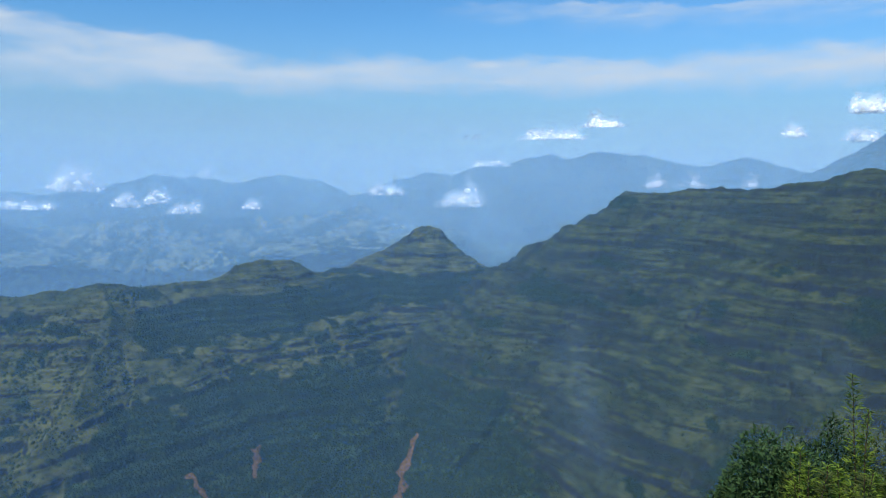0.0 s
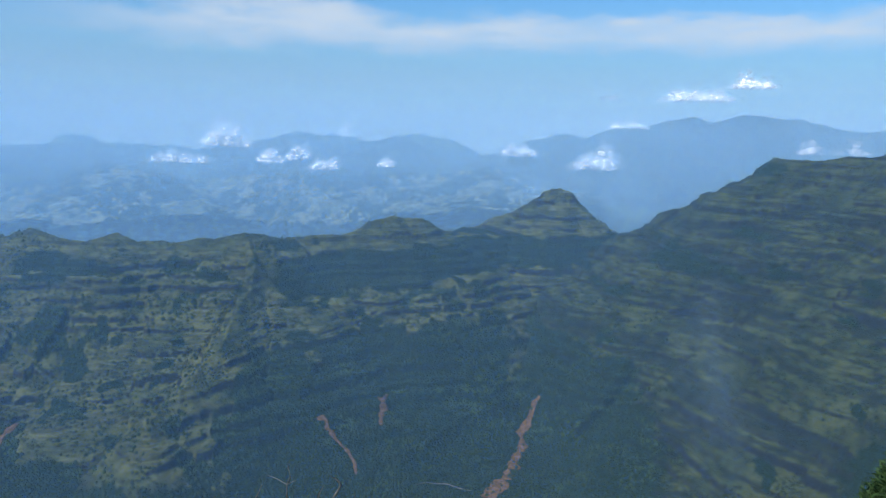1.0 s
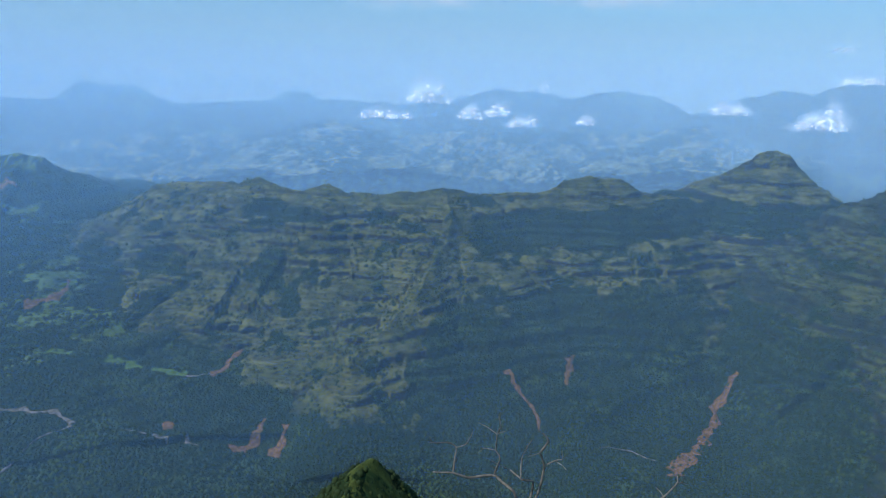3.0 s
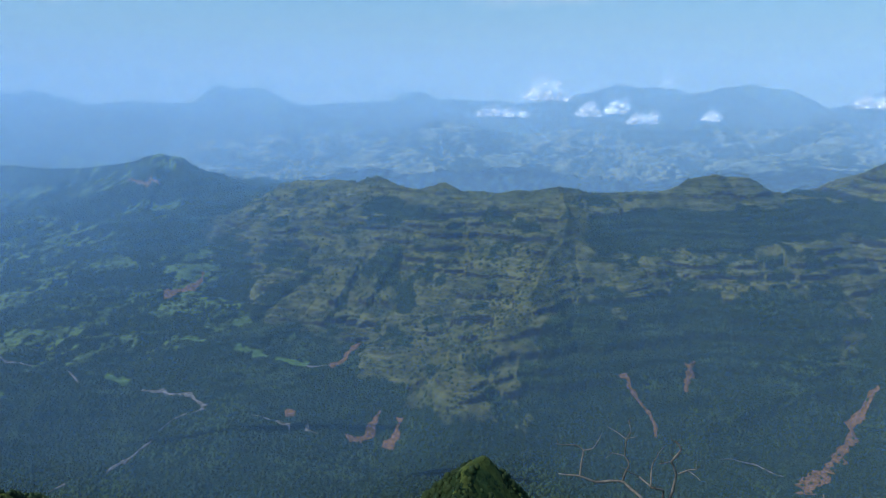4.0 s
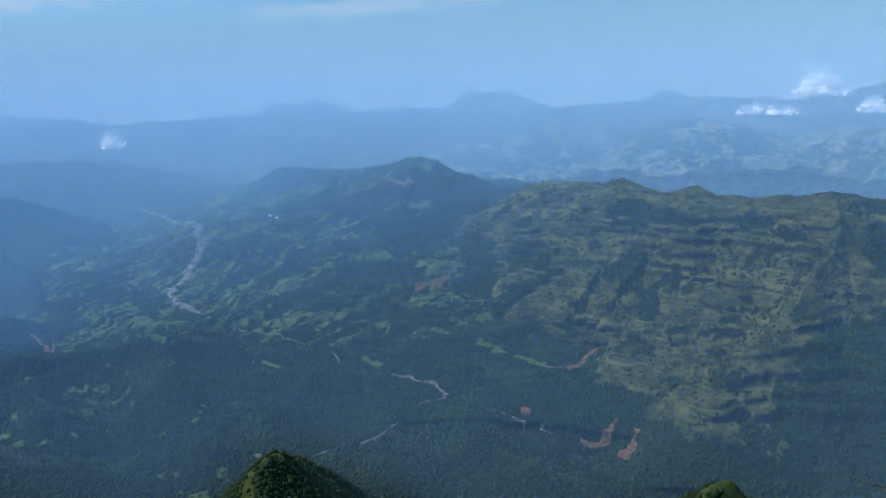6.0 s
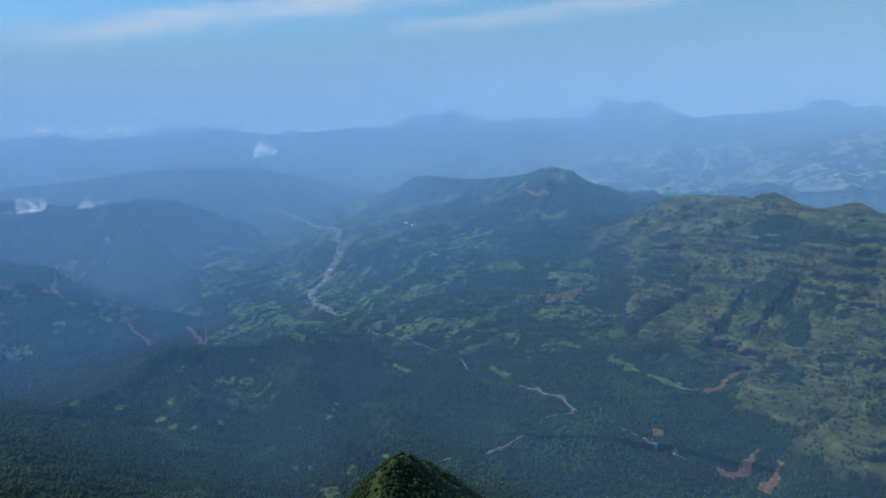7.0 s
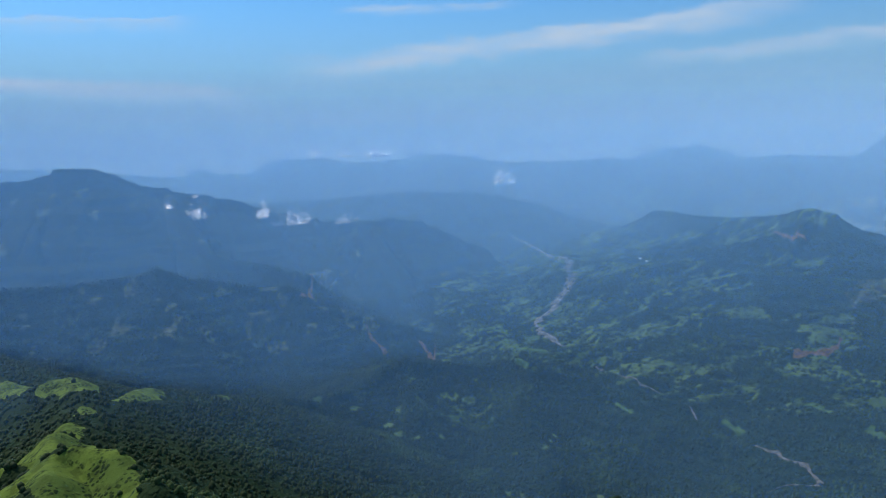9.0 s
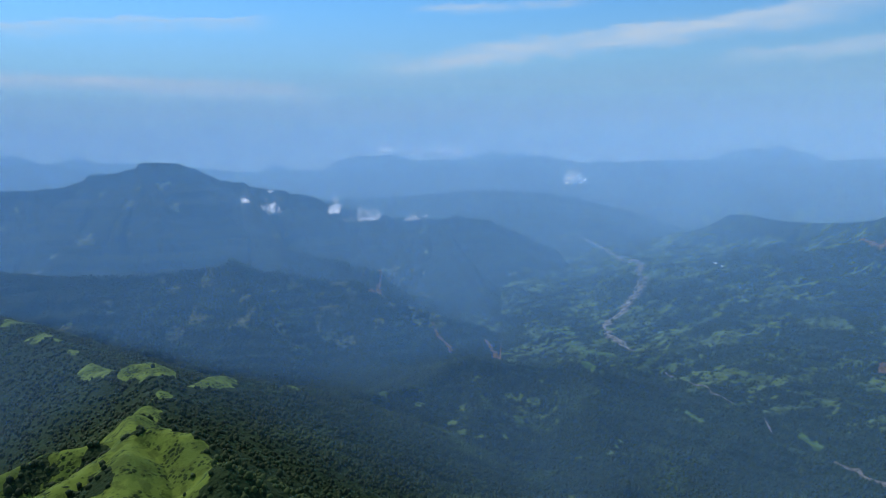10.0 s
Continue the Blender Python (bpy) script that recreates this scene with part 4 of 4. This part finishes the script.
for k, c in enumerate((
        (26.9, -0.9, 3.0, 1.5, 4100), (29.4, -2.5, 2.6, 0.8, 4050), (31.1, -2.4, 1.6, 0.9, 4050), (17.8, 0.0, 1.2, 1.2, 4300, True), (21.2, -2.0, 1.8, 1.2, 4100), (19.1, -2.9, 2.7, 0.9, 4050),
        (23.7, -2.2, 1.5, 1.2, 4080), (14.8, -2.6, 1.8, 0.9, 4050), (4.4, -1.4, 2.2, 1.2, 4050), (-1.8, -2.0, 3.4, 1.8, 4000), (-8.5, 2.8, 4.6, 0.9, 4400), (-12.3, 3.7, 2.4, 0.9, 4400),
        (-2.2, 2.6, 1.5, 0.5, 4400, True), (-16.4, -0.7, 1.5, 1.2, 2600, True), (-18.8, -0.8, 2.0, 0.9, 2600, True), (-25.3, 2.8, 1.9, 0.8, 4300), (-30.0, 4.6, 2.0, 1.3, 4300), (-29.8, 2.5, 2.4, 0.9, 4250),
        (-22.9, -0.8, 1.0, 0.8, 2600, True), (-3.6, 0.5, 2.8, 0.5, 4450), (93.1, -0.7, 1.3, 0.7, 4300), (90.7, -0.85, 0.9, 0.5, 4300), (88.1, -0.8, 2.1, 0.7, 4300), (78.3, -3.0, 1.2, 0.9, 3900), (97.2, -4.9, 0.8, 1.3, 2560, True),
        (94.6, -5.8, 3.2, 0.8, 2560, True), (90.6, -6.0, 2.2, 0.5, 2560, True), (102.0, -5.0, 1.3, 0.9, 2560, True), (103.9, -4.3, 0.7, 0.6, 2560, True))):
    cloud(*c, seed=200 + k)


# ---- the bushes and the bare shrub at the lookout ----
def leaf_cloud(name, origin, way, length, width, mat, rs, parent, label=""):
    """Many folded, pointed leaves in one mesh: origins, directions, lengths and widths row by row."""
    n = len(origin)
    way = way / np.linalg.norm(way, axis=1, keepdims=True)
    side = np.cross(way, np.array([0, 0, 1.0]) + rs.normal(0, 0.35, (n, 3)))
    side /= np.linalg.norm(side, axis=1, keepdims=True)
    nor = np.cross(side, way)
    rows = []
    for a, b, c in ((0, 0, 0), (0.42, 0.5, 0.08), (0.42, 0, 0), (0.42, -0.5, 0.08), (1.0, 0, -0.16)):
        rows.append(origin + way * (a * length)[:, None] + side * (b * width)[:, None] + nor * (c * length)[:, None])
    co = np.stack(rows, 1).reshape(-1, 3)
    tri = np.array([(0, 2, 1), (0, 3, 2), (1, 2, 4), (2, 3, 4)])
    faces = (np.arange(n)[:, None, None] * 5 + tri[None]).reshape(-1, 3)
    ob = bulk(name, co, faces, mat)
    ob.parent = parent
    ob.matrix_parent_inverse = Matrix.Translation(-parent.location)
    return tagged(ob, label, kind="stuff")


def tube(name, points, r0, r1, mat, parent=None, sides=6):
    """A tapering, slightly crooked stem through points."""
    pts = np.array(points, float)
    seg = np.r_[0, np.cumsum(np.linalg.norm(np.diff(pts, axis=0), axis=1))]
    n = max(3, int(seg[-1] / 0.035) + 1)
    s = np.linspace(0, seg[-1], n)
    p = np.stack([np.interp(s, seg, pts[:, k]) for k in range(3)], 1)
    for k in range(3):
        p[:, k] += (fbm(s * 30 + 7 * k, s * 0 + points[0][0] * 50, 3.0, 2, 9) - 0.5) * 0.02 * np.sin(np.pi * s / seg[-1])
    rad = np.linspace(r0, r1, n) * (1 + 0.35 * (fbm(s * 60, s * 0 + points[0][2] * 31, 2.0, 2, 4) - 0.5))
    tan = np.gradient(p, axis=0)
    tan /= np.linalg.norm(tan, axis=1, keepdims=True)
    a = np.cross(tan, np.array([0.31, 0.52, 0.79]))
    a /= np.linalg.norm(a, axis=1, keepdims=True)
    b = np.cross(tan, a)
    th = np.arange(sides) * 2 * np.pi / sides
    co = p[:, None] + rad[:, None, None] * (np.cos(th)[None, :, None] * a[:, None] + np.sin(th)[None, :, None] * b[:, None])
    idx = np.arange(n * sides).reshape(n, sides)
    nxt = np.roll(idx, -1, axis=1)
    quads = np.stack([idx[:-1], nxt[:-1], nxt[1:], idx[1:]], -1).reshape(-1, 4)
    ob = bulk(name, co.reshape(-1, 3), quads, mat)
    if parent:
        ob.parent = parent
        ob.matrix_parent_inverse = Matrix.Translation(-parent.location)
    return ob


M_BARK = plain("grey_bark", (0.15, 0.13, 0.10), (0.29, 0.26, 0.21), 0.03, 0.9, 0.003)
M_STEM = plain("brown_stem", (0.07, 0.05, 0.03), (0.12, 0.09, 0.05), 0.05)
M_LEAF = leafy("dark_lance_leaf", (0.036, 0.085, 0.026), (0.095, 0.165, 0.055), 0.5)
M_LEAF_OLD = leafy("deep_green_leaf", (0.018, 0.045, 0.014), (0.05, 0.095, 0.026), 0.5)
M_HERB = leafy("yellow_green_leaf", (0.10, 0.165, 0.018), (0.23, 0.32, 0.038), 0.6)
M_HERB2 = leafy("olive_leaf", (0.055, 0.08, 0.018), (0.12, 0.15, 0.034), 0.6)
M_PETAL = leafy("yellow_petal", (0.75, 0.45, 0.02), (0.85, 0.6, 0.05), 0.6)


def stand(az, r):
    x, y = place(az, r)
    y = y + ARM
    return np.array([x, y, float(base(np.array([x]), np.array([y]))[0]) - 0.03])


def shrub(az, r, wide, tall, leaves, mat, label, seed, leaf=0.10):
    """A rounded bush: stems from one root, leaves all over its outer shell."""
    rs = np.random.RandomState(seed)
    root = new("shrub")
    foot = stand(az, r)
    root.location = foot
    for k in range(9):
        a, lean = rs.uniform(0, 6.28), rs.uniform(0.3, 0.9)
        end = foot + np.array([math.cos(a) * wide * lean * 0.8, math.sin(a) * wide * lean * 0.8, tall * (1.05 - 0.5 * lean)])
        mid = (foot + end) / 2 + np.array([0, 0, 0.12 * tall])
        tube("stem", (foot, mid, end), 0.014, 0.004, M_STEM, root)
    th = rs.uniform(0, 2 * np.pi, leaves)
    up = rs.uniform(-0.1, 1, leaves)
    rr = np.sqrt(np.clip(1 - np.clip(up, 0, 1) ** 2, 0, 1))
    shell = (1 - 0.3 * rs.uniform(0, 1, leaves) ** 2) * (0.86 + 0.26 * vnoise(th * 1.6, up * 3, seed))
    out = np.stack([np.cos(th) * rr, np.sin(th) * rr, up], 1)
    org = foot + out * shell[:, None] * np.array([wide, wide, tall])
    way = out + np.array([0, 0, -0.35]) + rs.normal(0, 0.5, (leaves, 3))
    ln = leaf * rs.uniform(0.6, 1.25, leaves)
    leaf_cloud("foliage", org, way, ln, ln * 0.32, mat, rs, root, "")
    return tagged(root, label, "shrub", "lookout shrubs")


def herb(az, r, tall, mat, seed, spread=0.16, flowers=0):
    """A tall feathery weed: one stalk, narrow leaves all the way up."""
    rs = np.random.RandomState(seed)
    root = new("tall_weed")
    foot = stand(az, r)
    root.location = foot
    lean = rs.normal(0, 0.07, 2) * tall
    top = foot + np.array([lean[0], lean[1], tall])
    tube("stalk", (foot, (foot + top) / 2 + rs.normal(0, 0.02, 3), top), 0.009, 0.003, M_STEM, root)
    n = int(300 * tall)
    k = rs.uniform(0.12, 1.0, n)
    org = foot + (top - foot) * k[:, None]
    th = rs.uniform(0, 6.28, n)
    rad = spread * (1.05 - k ** 2) * rs.uniform(0.1, 1, n)
    out = np.stack([np.cos(th), np.sin(th), rs.uniform(0.2, 0.9, n)], 1)
    ln = rs.uniform(0.035, 0.075, n)
    leaf_cloud("foliage", org + out * rad[:, None] * np.array([1, 1, 0.5]), out, ln, ln * 0.24, mat, rs, root)
    for f in range(flowers):
        c = foot + np.array([rs.uniform(-0.2, 0.2), rs.uniform(-0.2, 0.2), tall * rs.uniform(0.55, 0.85)])
        th = np.arange(8) * 0.785
        out = np.stack([np.cos(th), np.sin(th), np.full(8, 0.25)], 1)
        leaf_cloud("flower", np.repeat(c[None], 8, 0), out, np.full(8, 0.028), np.full(8, 0.014), M_PETAL, rs, root, "small yellow flower")
    return tagged(root, "tall yellow-green weed with narrow leaves on the slope edge", "weed", "tall weeds")


shrub(-25.3, 6.4, 0.58, 1.52, 13000, M_LEAF, "dense green bush with long pointed drooping leaves", 1, 0.07)
shrub(-22.6, 6.2, 0.32, 1.02, 4500, M_LEAF, "low green bush with long pointed leaves at the edge", 2, 0.065)
shrub(-27.9, 6.3, 0.50, 1.40, 8000, M_LEAF, "green bush with long leaves among tall weeds", 6, 0.065)
shrub(-28.6, 7.4, 0.62, 1.82, 8000, M_LEAF_OLD, "dark green bush with small leaves behind tall weeds", 3, 0.065)
shrub(-32.0, 7.4, 0.62, 1.75, 5200, M_HERB2, "olive green scrub bush on the slope edge", 4, 0.055)
shrub(-34.8, 6.8, 0.7, 1.5, 5000, M_HERB2, "olive green scrub bush among tall weeds", 5, 0.055)
rs_h = np.random.RandomState(77)
for k in range(105):
    az = rs_h.uniform(-37, -27.2)
    herb(az, rs_h.uniform(5.4, 6.3), rs_h.uniform(0.95, 1.4), M_HERB if rs_h.rand() < 0.45 else M_HERB2, 300 + k, flowers=int(rs_h.rand() < 0.3) * 2)
herb(-32.0, 6.4, 2.15, M_HERB, 401, 0.13)
herb(-30.9, 6.5, 1.95, M_HERB, 402, 0.12)
herb(-32.4, 6.5, 1.7, M_HERB, 403, 0.12)
herb(-27.6, 6.0, 0.85, M_HERB, 404, 0.12)


def bare_shrub():
    """A leafless thorny shrub whose top shows against the valley."""
    root = new("bare_shrub")
    tip = Vector((-1.78, 4.58, 597.93))
    right, depth = Vector((math.cos(radians(20)), math.sin(radians(20)), 0)), Vector((-math.sin(radians(20)), math.cos(radians(20)), 0))
    rs = np.random.RandomState(5)
    foot = stand(21.0, 4.4)
    root.location = foot
    at = {}

    def spot(u, v):
        key = (u, v)
        if key not in at:
            at[key] = tip + right * (u * 0.0017) + Vector((0, 0, v * 0.0017)) + depth * rs.uniform(-0.07, 0.07)
        return at[key]

    def limb(r0, r1, *uv):
        pts = [spot(*q) for q in uv]
        tube("branch", pts, r0 * 0.85, r1 * 0.9, M_BARK, root)
        for a, b in zip(pts[:-1], pts[1:]):      # thorns and stubs
            if rs.rand() < 0.7:
                p = a.lerp(b, rs.uniform(0.3, 0.9))
                q = p + right * rs.uniform(-0.05, 0.05) + Vector((0, 0, rs.uniform(0.0, 0.06)))
                tube("twig", (p, q), 0.0025, 0.001, M_STEM, root, 4)

    base_u = (150, -1000)
    at[base_u] = Vector(foot)
    tube("trunk", (foot, spot(130, -700), spot(110, -480)), 0.022, 0.014, M_BARK, root)
    limb(0.012, 0.009, (110, -480), (73, -313), (-7, -278), (-107, -280))
    limb(0.009, 0.004, (-107, -280), (-167, -258), (-247, -272))
    limb(0.007, 0.003, (-167, -258), (-159, -176), (-187, -158), (-259, -128))
    limb(0.005, 0.002, (-159, -176), (-117, -153), (-95, -98))
    limb(0.008, 0.004, (-7, -278), (18, -188), (-4, -168), (-2, -88))
    limb(0.004, 0.0015, (-2, -88), (-37, -73), (-75, -63))
    limb(0.004, 0.0015, (-2, -88), (31, -56))
    limb(0.004, 0.0015, (-2, -88), (15, -33), (0, 0))
    limb(0.004, 0.0015, (-4, -168), (-47, -168), (-72, -156))
    limb(0.010, 0.006, (110, -480), (148, -313), (143, -268), (93, -246), (53, -251))
    limb(0.005, 0.002, (53, -251), (-22, -193))
    limb(0.006, 0.002, (93, -246), (100, -188), (131, -98))
    limb(0.012, 0.007, (110, -480), (178, -313), (186, -228), (163, -168), (198, -108), (173, -83))
    limb(0.006, 0.002, (186, -228), (223, -198), (248, -168), (243, -123))
    limb(0.004, 0.002, (223, -198), (263, -198))
    limb(0.004, 0.002, (163, -168), (118, -176))
    limb(0.010, 0.006, (110, -480), (420, -450), (638, -308), (683, -238), (681, -218))
    limb(0.004, 0.002, (683, -238), (723, -258))
    limb(0.004, 0.002, (638, -308), (608, -278))
    return tagged(root, "leafless grey thorny shrub growing below the lookout edge", "shrub")


bare_shrub()


# ---- farmhouses by the river ----
M_LIME = plain("limewashed_wall", (0.62, 0.60, 0.55), (0.78, 0.77, 0.73), 1.5)
M_TIN = plain("sheet_metal_roof", (0.42, 0.43, 0.44), (0.62, 0.63, 0.64), 2.0, 0.45)


def part(name, bm, mat, parent):
    me = bpy.data.meshes.new(name)
    bm.to_mesh(me)
    bm.free()
    me.materials.append(mat)
    ob = new(name, me)
    ob.parent = parent
    return ob


def farmhouse(az, el, long, deep, turn):
    """A low house: walls with a doorway recess, and a shallow gabled roof that overhangs them."""
    x, y = spots([(az, el)])[0]
    root = new("farmhouse")
    root.location, root.rotation_euler = (x, y, float(total(np.array([x]), np.array([y]))[0]) - 0.4), (0, 0, radians(turn))
    walls = bmesh.new()
    bmesh.ops.create_cube(walls, size=1.0, matrix=Matrix.Translation((0, 0, 1.7)) @ Matrix.Diagonal((long, deep, 3.4, 1)))
    bmesh.ops.bevel(walls, geom=walls.edges[:], offset=0.06, segments=1, affect="EDGES")
    part("walls", walls, M_LIME, root)
    for side in (-1, 1):
        slab = bmesh.new()
        bmesh.ops.create_cube(slab, size=1.0, matrix=Matrix.Translation((0, side * deep * 0.27, 4.05)) @ Matrix.Rotation(-side * 0.42, 4, "X") @ Matrix.Diagonal((long + 1.0, deep * 0.62, 0.14, 1)))
        part("roof_slope", slab, M_TIN, root)
    door = bmesh.new()
    bmesh.ops.create_cube(door, size=1.0, matrix=Matrix.Translation((0.1 * long, -deep / 2 - 0.03, 1.4)) @ Matrix.Diagonal((1.1, 0.08, 2.0, 1)))
    part("door", door, M_STEM, root)
    return tagged(root, "small white farmhouse with a grey sheet metal roof", "house", "farmhouses")


farmhouse(67.8, -9.3, 14, 8, 20)
farmhouse(67.3, -9.5, 10, 7, -15)
farmhouse(74.0, -12.6, 12, 7, 35)
